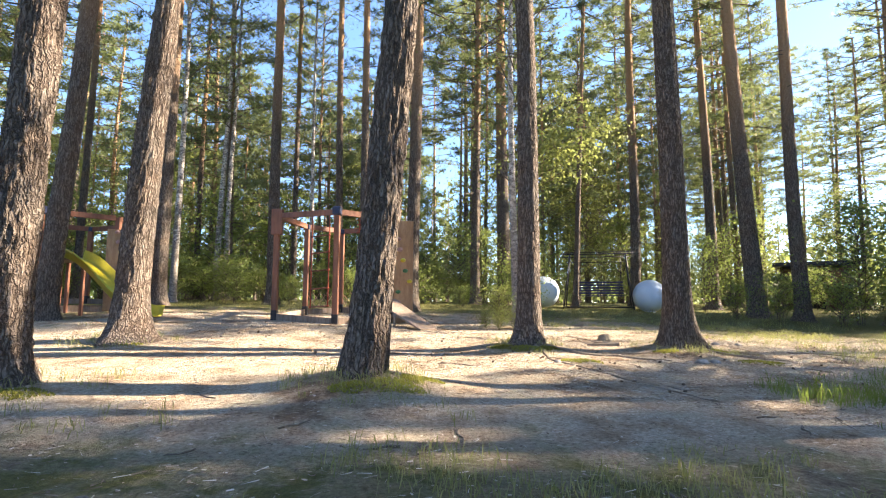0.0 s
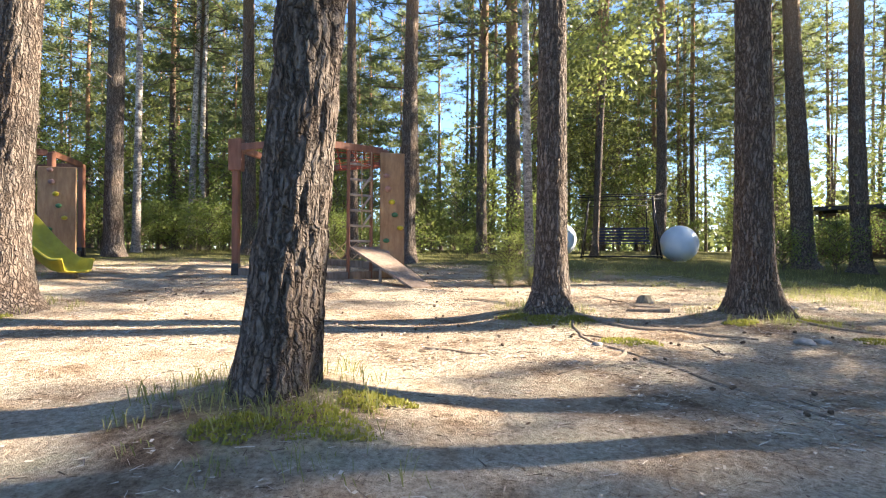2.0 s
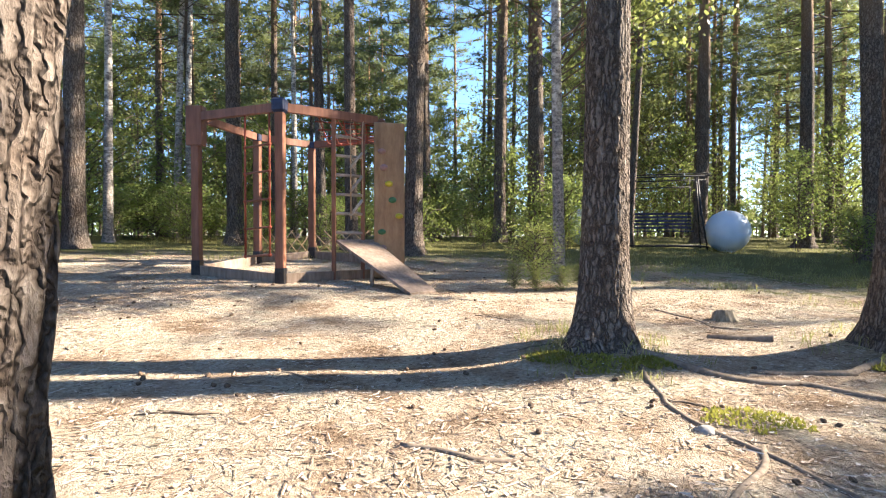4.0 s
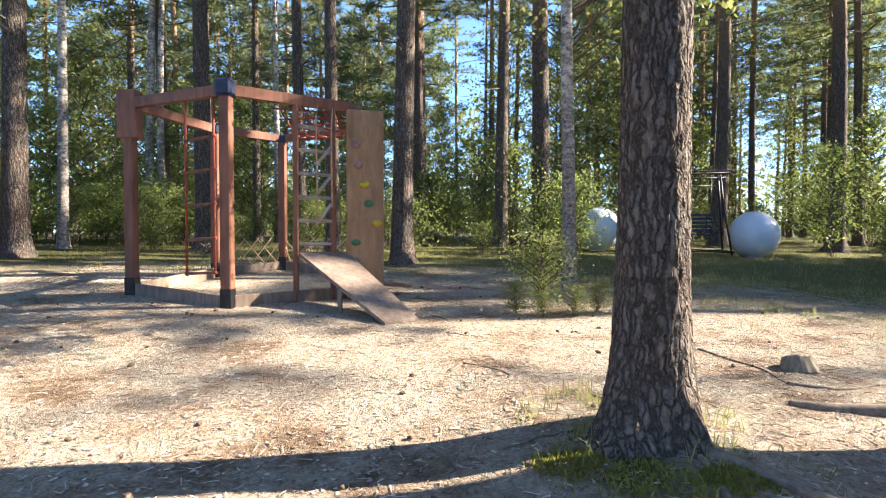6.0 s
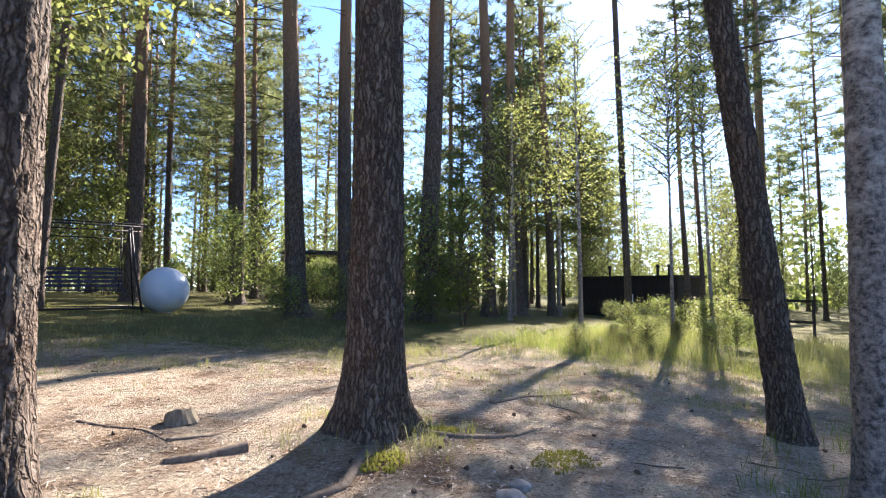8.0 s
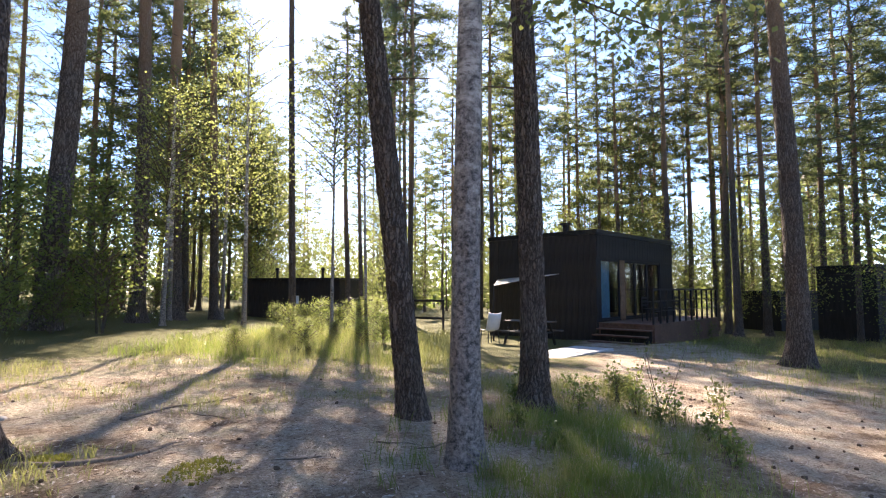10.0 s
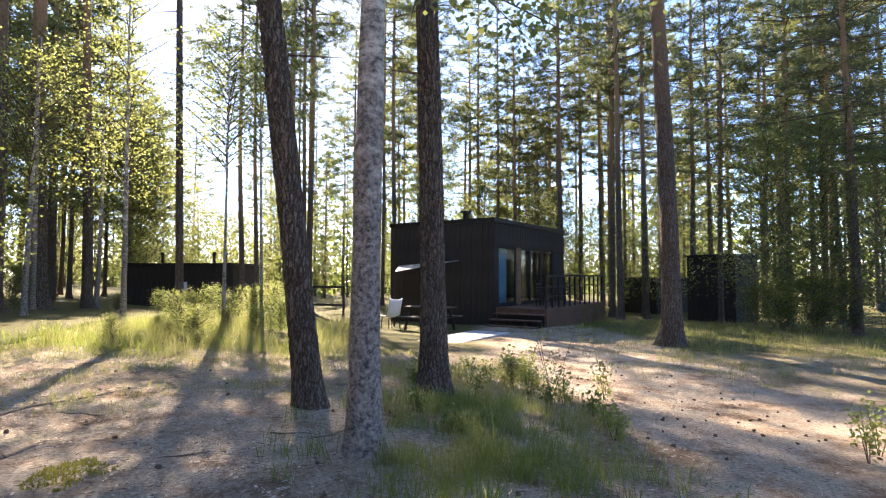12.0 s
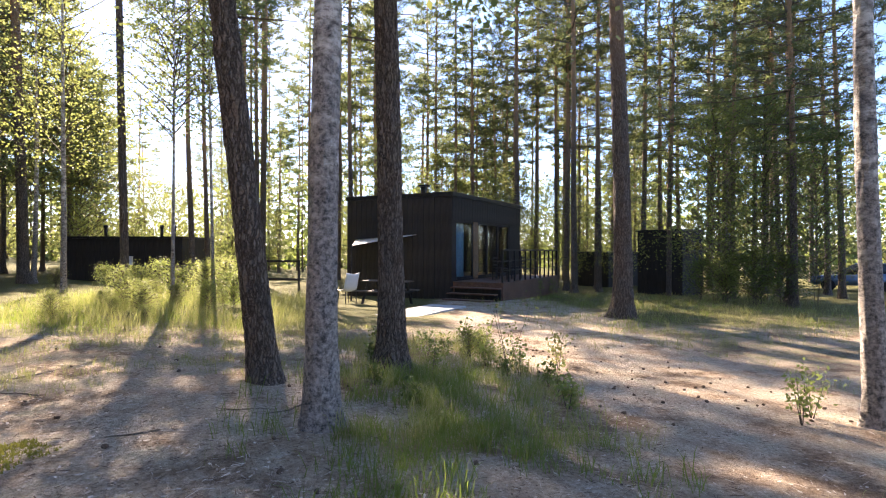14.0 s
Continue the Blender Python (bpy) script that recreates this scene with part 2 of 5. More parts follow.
ROOT_MAT = plain("root_bark", (0.10, 0.075, 0.055), (0.27, 0.21, 0.16), 0.9, 25, bump=0.5)
CONE_MAT = plain("pine_cone", (0.07, 0.045, 0.03), (0.18, 0.12, 0.08), 0.9, 40)
STONE = plain("grey_stone", (0.20, 0.19, 0.18), (0.38, 0.36, 0.34), 0.9, 14, bump=0.4)
MOSS = leaf_mat("moss_cushion", (0.16, 0.16, 0.035), (0.38, 0.36, 0.09), (0.26, 0.26, 0.06), 0.95)


def glass_mat():
    m, n, l, b = nodes_of("window_glass", 0.03)
    b.inputs["Base Color"].default_value = (0.85, 0.92, 0.95, 1)
    b.inputs["Transmission Weight"].default_value = 1.0
    b.inputs["IOR"].default_value = 1.45
    return m


GLASS = glass_mat()


def canopy_mat():
    """White sheet that lets daylight glow through."""
    m, n, l, b = nodes_of("white_canopy_sheet", 0.5)
    b.inputs["Base Color"].default_value = (0.8, 0.8, 0.8, 1)
    tr = n.new("ShaderNodeBsdfTranslucent")
    tr.inputs["Color"].default_value = (0.85, 0.85, 0.85, 1)
    mx = n.new("ShaderNodeMixShader")
    mx.inputs[0].default_value = 0.7
    l.new(b.outputs[0], mx.inputs[1])
    l.new(tr.outputs[0], mx.inputs[2])
    l.new(mx.outputs[0], n["Material Output"].inputs["Surface"])
    return m


CANOPY = canopy_mat()


# ---- building helpers ----
def mesh_of(name, verts, faces, mats, mat_index=None, smooth=False):
    me = bpy.data.meshes.new(name)
    me.from_pydata([tuple(v) for v in verts], [], [tuple(f) for f in faces])
    for m in mats if isinstance(mats, (list, tuple)) else [mats]:
        me.materials.append(m)
    if mat_index is not None:
        me.polygons.foreach_set("material_index", mat_index)
    if smooth:
        me.polygons.foreach_set("use_smooth", [True] * len(me.polygons))
    me.update()
    return me


def part(name, bm, material, parent, label="", smooth=False):
    """Links a bmesh, or finished mesh data, as one mesh object under its thing."""
    if isinstance(bm, bmesh.types.BMesh):
        me = bpy.data.meshes.new(name)
        for f in bm.faces:
            f.smooth = smooth
        bm.to_mesh(me)
        bm.free()
        me.materials.append(material)
    else:
        me = bm
    ob = new(name, me)
    ob.parent = parent
    if label:
        ob["label"] = label
    return ob


def thing(name, m, label, category, group="", kind=""):
    ob = new(name)
    ob.matrix_basis = m
    ob.empty_display_size = 0.1
    return tagged(ob, label, category, group, kind)


def box(bm, a, b, w, h, bevel=0.006, up=(0, 0, 1)):
    """A bevelled bar of section w x h from a to b."""
    a, b = Vector(a), Vector(b)
    z = (b - a).normalized()
    side = z.cross(Vector(up))
    if side.length < 1e-3:
        side = z.cross(Vector((0, 1, 0)))
    side.normalize()
    top = side.cross(z)
    m = Matrix((side, top, z)).transposed().to_4x4()
    m.translation = (a + b) / 2
    r = bmesh.ops.create_cube(bm, size=1, matrix=m @ Matrix.Diagonal((w, h, (b - a).length, 1)))
    if bevel:
        edges = list({e for v in r["verts"] for e in v.link_edges})
        bmesh.ops.bevel(bm, geom=edges, offset=bevel, segments=1, affect="EDGES")
    return bm


def bar(a, b, w, h, bevel=0.006, up=(0, 0, 1)):
    return box(bmesh.new(), a, b, w, h, bevel, up)


def tube_mesh(name, pts, radii, mat, seg=8, cap=True):
    """A tapered tube along a line of points."""
    verts, faces = [], []
    pts = [Vector(p) for p in pts]
    for i, (p, r) in enumerate(zip(pts, radii)):
        d = (pts[min(i + 1, len(pts) - 1)] - pts[max(i - 1, 0)]).normalized()
        s_ = d.cross(Vector((0.31, 0.87, 0.2)) if abs(d.z) > 0.9 else Vector((0, 0, 1))).normalized()
        u_ = d.cross(s_)
        for k in range(seg):
            a = 2 * math.pi * k / seg
            verts.append(p + (s_ * math.cos(a) + u_ * math.sin(a)) * r)
    for i in range(len(pts) - 1):
        for k in range(seg):
            j = (k + 1) % seg
            faces.append((i * seg + k, i * seg + j, (i + 1) * seg + j, (i + 1) * seg + k))
    if cap:
        faces.append(tuple(range(seg))[::-1])
        faces.append(tuple((len(pts) - 1) * seg + k for k in range(seg)))
    return mesh_of(name, verts, faces, mat, smooth=True)


# ---- the ground ----
def step(a, b, v):
    k = min(max((v - a) / (b - a), 0), 1)
    return k * k * (3 - 2 * k)


MOUNDS = []      # (x, y, height, radius): the root mounds of near trees


def height(x, y):
    """The forest floor: it rises from the cabin side and the start towards the play frames."""
    d = y * 0.92 - x * 0.39
    h = 0.5 * step(-4, 7, d) + 0.95 * step(4, 24, d) - 0.25 * step(6, 20, -d) - 0.3 * step(14, 30, x) * (1 - step(10, 24, y))
    for mx, my, mh, mr in MOUNDS:
        q = ((x - mx) ** 2 + (y - my) ** 2) / (mr * mr)
        if q < 6:
            h += mh * math.exp(-q)
    return h


def floor_z(x, y):
    v = Vector((x, y, 0))
    near = max(0.0, 1 - math.hypot(x - 2, y - 6) / 40)
    return height(x, y) + 0.05 * noise.noise(v * 0.55) + near * 0.018 * noise.noise(v * 2.3)


# root mounds under the near trees
MOUNDS += [(-0.7, 5.33, 0.16, 0.75), (1.38, 8.75, 0.08, 0.7), (3.8, 8.9, 0.10, 0.75), (-3.85, 4.9, 0.06, 0.8), (-4.70, 8.21, 0.08, 0.85)]


def greenness(x, y):
    """How far moss and grass cover the litter, 0 to 1; one band also darkens for shade."""
    g = 0.02
    g += 0.75 * step(13.5, 18, y - 0.1 * x) * (1 - step(30, 60, y))
    # greener field right of the frame, its shade also put into the colour
    g += 0.34 * step(10.5, 13.5, y) * step(0.5, 2.5, x)
    g += 0.36 * step(3.5, 8.5, x) * step(0.5, 2.8, abs(y - 2.6 + 0.16 * (x - 4)))
    g += 0.62 * (1 - step(2.4, 4.8, y)) * (1 - step(2, 4, x))
    g += 0.45 * step(5.5, 9, -x)
    g += 0.5 * step(9, 16, x) * step(1.2, 3.0, abs(y - 1.5 + 0.1 * (x - 8)))
    for mx, my, mh, mr in MOUNDS:
        q = ((x - mx) ** 2 + (y - my + 0.25) ** 2) / (mr * mr)
        if q < 4:
            g += 0.5 * math.exp(-q * 1.3)
    return min(g, 1.0)


def axis_of(lo, hi, core_lo, core_hi, fine, grow):
    """Grid lines: fine over the core, then ever wider to the rim."""
    out, v = [], core_lo
    while v < core_hi:
        out.append(v)
        v += fine
    st = fine
    while v < hi:
        out.append(v)
        st *= grow
        v += st
    out.append(hi)
    st, v, low = fine, core_lo - fine, []
    while v > lo:
        low.append(v)
        st *= grow
        v -= st
    return [lo] + low[::-1] + out


def build_ground():
    xs = axis_of(-900, 900, -8, 14, 0.15, 1.1)
    ys = axis_of(-900, 900, -2, 15, 0.15, 1.1)
    verts = [(x, y, floor_z(x, y)) for y in ys for x in xs]
    w = len(xs)
    faces = [(j * w + i, j * w + i + 1, (j + 1) * w + i + 1, (j + 1) * w + i) for j in range(len(ys) - 1) for i in range(w - 1)]
    me = mesh_of("ground", verts, faces, GROUND, smooth=True)
    at = me.attributes.new("green", "FLOAT", "POINT")
    at.data.foreach_set("value", [greenness(v[0], v[1]) for v in verts])
    ob = new("ground", me)
    tagged(ob, "pale needle-strewn forest floor with moss and thin grass", "ground", kind="structure")


build_ground()


# ---- trees ----
def trunk_mesh(name, r, tall, lean, seed, seg=12, fine=0.0, mat=None, flare=0.45, top=0.35, plate=1.0):
    """A tapered, slightly bent trunk. fine: the depth of the bark plates, for trees passed close by."""
    rnd = random.Random(seed)
    zs, z = [], -0.25
    dz = 0.022 if seg >= 100 else 0.04
    while z < tall:
        zs.append(z)
        if fine:
            z += dz if z < 4.2 else 0.5
        else:
            z += 0.12 if z < 0.5 else (0.6 if z < 3 else 1.6)
    zs.append(tall)
    ph, amp = rnd.uniform(0, 6.28), rnd.uniform(0.02, 0.09)
    lobes = [(rnd.uniform(0, 6.28), rnd.uniform(0.5, 1.0)) for _ in range(5)]
    verts, faces = [], []
    for z in zs:
        k = max(z, 0) / tall
        rr = r * (1 - (1 - top) * k ** 0.9)
        cx = lean[0] * z + amp * math.sin(ph + z * 0.35) - amp * math.sin(ph)
        cy = lean[1] * z + amp * math.cos(ph + z * 0.3) - amp * math.cos(ph)
        fl = math.exp(-max(z, -0.1) / (0.9 * r + 0.04)) + (0.45 * math.exp(-max(z, 0) / 0.55) if fine else 0)
        for i in range(seg):
            a = 2 * math.pi * i / seg
            e = rr * (1 + flare * fl * 0.55)
            for la, ls in lobes:
                e += r * flare * fl * ls * max(0, math.cos(a - la)) ** 6 * 1.1
            if fine:
                p = Vector((math.cos(a) * r * 19 * plate, math.sin(a) * r * 19 * plate, z * 1.9 * plate + seed * 7))
                p += noise.noise_vector(p * 0.5) * 0.7 + noise.noise_vector(p * 1.7) * 0.32
                dist, _ = noise.voronoi(p)
                gap = min((dist[1] - dist[0]) * 2.2, 1.0)
                gap = gap * gap * (3 - 2 * gap)
                e += fine * (gap - 0.6) + fine * 0.7 * noise.noise(Vector((p.x, p.y, p.z * 2)) * 2.3) + fine * 0.9 * noise.noise(p * 0.33)
            else:
                e *= 1 + 0.05 * noise.noise(Vector((math.cos(a) * 2, math.sin(a) * 2, z * 1.3 + seed)))
            verts.append((cx + math.cos(a) * e, cy + math.sin(a) * e, z))
    for j in range(len(zs) - 1):
        for i in range(seg):
            k = (i + 1) % seg
            faces.append((j * seg + i, j * seg + k, (j + 1) * seg + k, (j + 1) * seg + i))
    faces.append(tuple((len(zs) - 1) * seg + i for i in range(seg)))
    return mesh_of(name, verts, faces, mat or PINE_BARK, smooth=True)


class Foliage:
    """Gathers branches and leaves for one crown: twigs as thin three-sided tubes, leaves as small folded blades."""

    def __init__(self, seed):
        self.v, self.f, self.m = [], [], []
        self.rnd = np.random.RandomState(seed)

    def limb(self, a, b, ra, rb):
        a, b = np.array(a, float), np.array(b, float)
        d = b - a
        d /= np.linalg.norm(d) + 1e-9
        s_ = np.cross(d, (0.2, 0.3, 0.93))
        s_ /= np.linalg.norm(s_) + 1e-9
        u_ = np.cross(d, s_)
        k0 = len(self.v)
        for p, r in ((a, ra), (b, rb)):
            for t in (0, 2.094, 4.189):
                self.v.append(tuple(p + (s_ * math.cos(t) + u_ * math.sin(t)) * r))
        for i in range(3):
            j = (i + 1) % 3
            self.f.append((k0 + i, k0 + j, k0 + 3 + j, k0 + 3 + i))
            self.m.append(0)

    def blades(self, centres, n, spread, length, width, up=0.3, flat=1.0, needle=False):
        """n blades round each centre: leaves as kites, needle sprays as slim triangles."""
        r = self.rnd
        for c in centres:
            offs = r.normal(0, spread, (n, 3)) * (1, 1, flat)
            d = r.normal(0, 1, (n, 3))
            d[:, 2] = d[:, 2] * 0.7 + up
            d /= np.linalg.norm(d, axis=1)[:, None]
            q = np.cross(d, r.normal(0, 1, (n, 3)))
            q /= np.linalg.norm(q, axis=1)[:, None] + 1e-9
            L = length * r.uniform(0.6, 1.3, n)[:, None]
            W = width * r.uniform(0.7, 1.3, n)[:, None]
            p = np.asarray(c) + offs
            if needle:
                tris = np.stack([p - q * W, p + q * W, p + d * L], 1).reshape(-1, 3)
                k0 = len(self.v)
                self.v.extend(map(tuple, tris))
                self.f.extend((k0 + 3 * i, k0 + 3 * i + 1, k0 + 3 * i + 2) for i in range(n))
                self.m.extend([1] * n)
                continue
            quads = np.stack([p, p + d * L * 0.45 + q * W, p + d * L, p + d * L * 0.45 - q * W], 1).reshape(-1, 3)
            k0 = len(self.v)
            self.v.extend(map(tuple, quads))
            self.f.extend((k0 + 4 * i, k0 + 4 * i + 1, k0 + 4 * i + 2, k0 + 4 * i + 3) for i in range(n))
            self.m.extend([1] * n)

    def mesh(self, name, wood, leaf):
        return mesh_of(name, self.v, self.f, [wood, leaf], self.m)


def pine_crown(name, tall, base, r_trunk, lean, seed, rich=1.0, stubs=10, tuft=(17, 0.25, 0.019, 44, 0.07)):
    """High Scots pine crown: uneven limbs with drooping ends and tufts of needles, and dead stubs below."""
    fo = Foliage(seed)
    r = fo.rnd

    def axis(z):
        return np.array((lean[0] * z, lean[1] * z, z))
    for _ in range(stubs):
        z = r.uniform(base * 0.35, base)
        a, L = r.uniform(0, 6.28), r.uniform(0.25, 1.3)
        fo.limb(axis(z), axis(z) + (math.cos(a) * L, math.sin(a) * L, r.uniform(-0.25, 0.2) * L), 0.018, 0.004)
    count, long, thick, many, spread = tuft
    n = int(many * rich)
    for i in range(n):
        k = (i + r.uniform(0, 1)) / n
        z = base + (tall - base) * k
        a = i * 2.4 + r.uniform(-0.5, 0.5)
        L = (0.5 + 2.2 * math.sin(math.pi * min(0.22 + 0.78 * k, 1)) ** 0.8) * r.uniform(0.5, 1.25)
        p0 = axis(z)
        rise = r.uniform(-0.3, 0.3) + 0.45 * k
        p1 = p0 + np.array((math.cos(a) * L * 0.55, math.sin(a) * L * 0.55, rise * L * 0.3))
        p2 = p0 + np.array((math.cos(a + 0.2) * L, math.sin(a + 0.2) * L, rise * L * 0.75))
        fo.limb(p0, p1, 0.035, 0.022)
        fo.limb(p1, p2, 0.022, 0.008)
        cs = [p2, p1 + (p2 - p1) * 0.5]
        for q in range(max(2, int(2.2 * L))):
            o = p0 + (p2 - p0) * r.uniform(0.35, 0.95)
            b = a + (1 if q % 2 else -1) * r.uniform(0.5, 1.2)
            w = L * r.uniform(0.2, 0.42)
            e = o + np.array((math.cos(b) * w, math.sin(b) * w, r.uniform(-0.05, 0.35) * w))
            fo.limb(o, e, 0.012, 0.005)
            cs += [e, o + (e - o) * 0.55]
        fo.blades(cs, count, spread, long, thick, 0.3, 0.7, True)
    return fo.mesh(name, TWIG, NEEDLES)


def leafy_crown(name, tall, base, wide, seed, limbs=34, per=34, leaf=0.065, mat=None, lean=(0, 0), droop=0.2):
    """Birch or rowan crown: thin rising limbs, side twigs and many single leaves with gaps between."""
    fo = Foliage(seed)
    r = fo.rnd
    for i in range(limbs):
        k = (i + r.uniform(0, 1)) / limbs
        z = base + (tall - base) * k
        a = i * 2.4 + r.uniform(-0.7, 0.7)
        L = wide * (0.35 + 0.75 * math.sin(math.pi * min(0.2 + 0.8 * k, 1))) * r.uniform(0.55, 1.2)
        p0 = np.array((lean[0] * z, lean[1] * z, z))
        p1 = p0 + np.array((math.cos(a) * L * 0.6, math.sin(a) * L * 0.6, 0.45 * L))
        p2 = p1 + np.array((math.cos(a + 0.3) * L * 0.45, math.sin(a + 0.3) * L * 0.45, (0.25 - droop) * L))
        fo.limb(p0, p1, 0.02, 0.012)
        fo.limb(p1, p2, 0.012, 0.004)
        cs = [p0 + (p1 - p0) * t + r.normal(0, 0.13 * L, 3) for t in np.linspace(0.4, 1, 3)] + [p1 + (p2 - p1) * t + r.normal(0, 0.13 * L, 3) for t in np.linspace(0.2, 1.1, 3)]
        fo.blades(cs, per // 6 + 1, 0.11 * L + 0.08, leaf * 1.5, leaf * 0.5, -0.15)
    return fo.mesh(name, TWIG, mat or LEAVES)


PINE_LABEL = "tall Scots pine with furrowed grey-brown bark and high crown"


def near_pine(x, y, r, lean=(0, 0), tall=19, base=10, seed=1, fine=0.016, seg=80, label=PINE_LABEL, rich=1.0):
    t = thing("pine_tree", pose(x, y, floor_z(x, y) - 0.02), label, "tree", "pines")
    part("trunk", trunk_mesh("trunk", r, tall, lean, seed, seg, fine, None, 0.18 if seed == 1 else 0.42, 0.35, {1: 1.0, 2: 2.3, 3: 2.3}.get(seed, 1.5)), None, t)
    part("crown", pine_crown("crown", tall, base, r, lean, seed, 0.6 * rich), None, t, "thin green needle crown with dead twigs below")
    return t


# shared pines for the wood behind
STOCK = []
for k, (tall, base) in enumerate(((19, 9.5), (21, 11), (17, 7), (22, 12.5), (16, 6))):
    ob = thing("pine_tree", pose(0, 0, -60), PINE_LABEL, "tree", "pines")
    ln = ((0.0, 0.0), (0.012, 0.0), (0.0, -0.02), (-0.01, 0.01), (0.02, 0.01))[k]
    part("trunk", trunk_mesh("trunk", 0.2, tall, ln, 30 + k, 12), None, ob)
    part("crown", pine_crown("crown", tall, base, 0.2, ln, 50 + k, 1.0, 14), None, ob)
    STOCK.append(ob)
for k, (tall, base) in enumerate(((16, 4.0), (18, 6.5), (14, 2.5), (20, 8.5))):
    ob = thing("pine_tree", pose(0, 0, -60), "young Scots pine with a low green crown among the trunks", "tree", "pines")
    part("trunk", trunk_mesh("trunk", 0.2, tall, (0, 0), 40 + k, 8), None, ob)
    part("crown", pine_crown("crown", tall, base, 0.2, (0, 0), 80 + k, 1.0, 6, (10, 0.46, 0.042, 40, 0.14)), None, ob)
    STOCK.append(ob)
USED = set()


def stock_pine(x, y, r, lean=(0, 0), k=None, turn=None, tall=1.0):
    """A pine of the shared kinds, stood at its place with its own girth, lean and turn."""
    k = random.randrange(5) if k is None else k
    turn = random.uniform(0, 360) if turn is None else turn
    sh = Matrix.Identity(4)
    sh[0][2], sh[1][2] = lean
    g = r / 0.2
    m = pose(x, y, floor_z(x, y)) @ sh @ pose(0, 0, 0, 0, 0, turn)
    PLACED.append((x, y))
    if k not in USED:
        USED.add(k)
        ob = STOCK[k]
        ob.matrix_basis = m
    else:
        ob = copy_thing(STOCK[k], m)
    for ch in ob.children:
        if ch.name.startswith("trunk"):
            ch.scale = (g, g, tall)
        else:
            ch.scale = (1, 1, tall)
    return ob


PLACED = []
# the trees passed close by
near_pine(-0.75, 5.33, 0.195, (0.081, 0.0), 19, 10, 1, 0.020, 110)
near_pine(1.38, 8.80, 0.185, (-0.024, 0.0), 20, 11, 2, 0.007, 120)
near_pine(3.80, 8.90, 0.215, (0.002, 0.0), 21, 11, 3, 0.007, 120)
near_pine(-3.95, 4.90, 0.20, (0.055, 0.0), 20, 10, 4, 0.018, 80)
near_pine(-4.70, 8.21, 0.233, (0.048, 0.0), 21, 11, 5, 0.02, 80, "sunlit Scots pine with pale grey bark and flared foot")
near_pine(-8.30, 11.40, 0.22, (0.045, 0.0), 20, 10, 6, 0.015, 48)
near_pine(6.50, 6.43, 0.145, (-0.032, 0.108), 17, 9, 7, 0.010, 64, "leaning Scots pine with dark brown bark")
near_pine(7.50, 5.05, 0.165, (-0.017, 0.045), 19, 10, 8, 0.010, 64)
near_pine(13.40, -1.40, 0.24, (0.003, 0.020), 20, 11, 9, 0.010, 40)
PLACED += [(-0.6, 5.05), (1.38, 8.8), (3.8, 8.9), (-3.75, 4.9), (-5.2, 9.2), (-7.9, 11.4), (6.5, 6.5), (7.5, 5.05), (13.4, -1.4)]

# the pines that stand round the clearing
stock_pine(-8.25, 15.85, 0.23, (0.0, 0), 0)
stock_pine(-0.98, 16.9, 0.225, (0.017, 0), 0)
stock_pine(-2.5, 17.4, 0.155, (-0.01, 0), 1)
stock_pine(-3.5, 18.4, 0.140, (0.005, 0), 3)
stock_pine(-5.6, 18.0, 0.210, (0.005, 0), 1)
stock_pine(1.26, 21.3, 0.195, (-0.008, 0), 2)
stock_pine(-1.3, 24.5, 0.24, (-0.01, 0), 1)
stock_pine(2.5, 22.5, 0.30, (0.010, 0), 0)
stock_pine(8.58, 24.4, 0.24, (-0.006, 0), 3)
stock_pine(10.9, 19.0, 0.31, (-0.070, 0), 1)
stock_pine(11.6, 17.6, 0.24, (-0.013, 0), 3)
stock_pine(11.2, 22.6, 0.23, (-0.029, 0), 0)
stock_pine(13.9, 16.6, 0.33, (0.002, -0.008), 3, 200, 1.2)
stock_pine(18.4, 17.14, 0.26, (-0.011, 0.036), 3, 130, 1.25)
stock_pine(5.0, 20.6, 0.11, (0.085, -0.02), 1)
stock_pine(24.5, 11.4, 0.13, (-0.03, 0.03), 3, 50, 0.62)
stock_pine(25.2, 11.0, 0.11, (-0.02, 0.02), 3, 90, 0.66)
# added behind the cabin so that their high crowns shade the floor near the start
stock_pine(29.8, 9.6, 0.13, (0, 0), 3, 55, 1.1)
stock_pine(32.5, 9.8, 0.15, (0, 0), 3, 145, 1.1)
stock_pine(28.0, 9.1, 0.12, (0, 0), 3, 215, 1.1)
stock_pine(31.2, 10.3, 0.16, (0, 0), 3, 25, 1.1)
stock_pine(21.5, 17.6, 0.30, (0.005, -0.016), 3, 20, 1.1)
stock_pine(23.5, 17.0, 0.20, (-0.007, 0.022), 3, 70, 1.1)
stock_pine(17.6, 11.53, 0.115, (-0.005, 0.017), 3, 10, 1.35)

# ---- the wood behind ----
def az_of(x, y):
    return math.degrees(math.atan2(x - 0.7, y - 6.0))


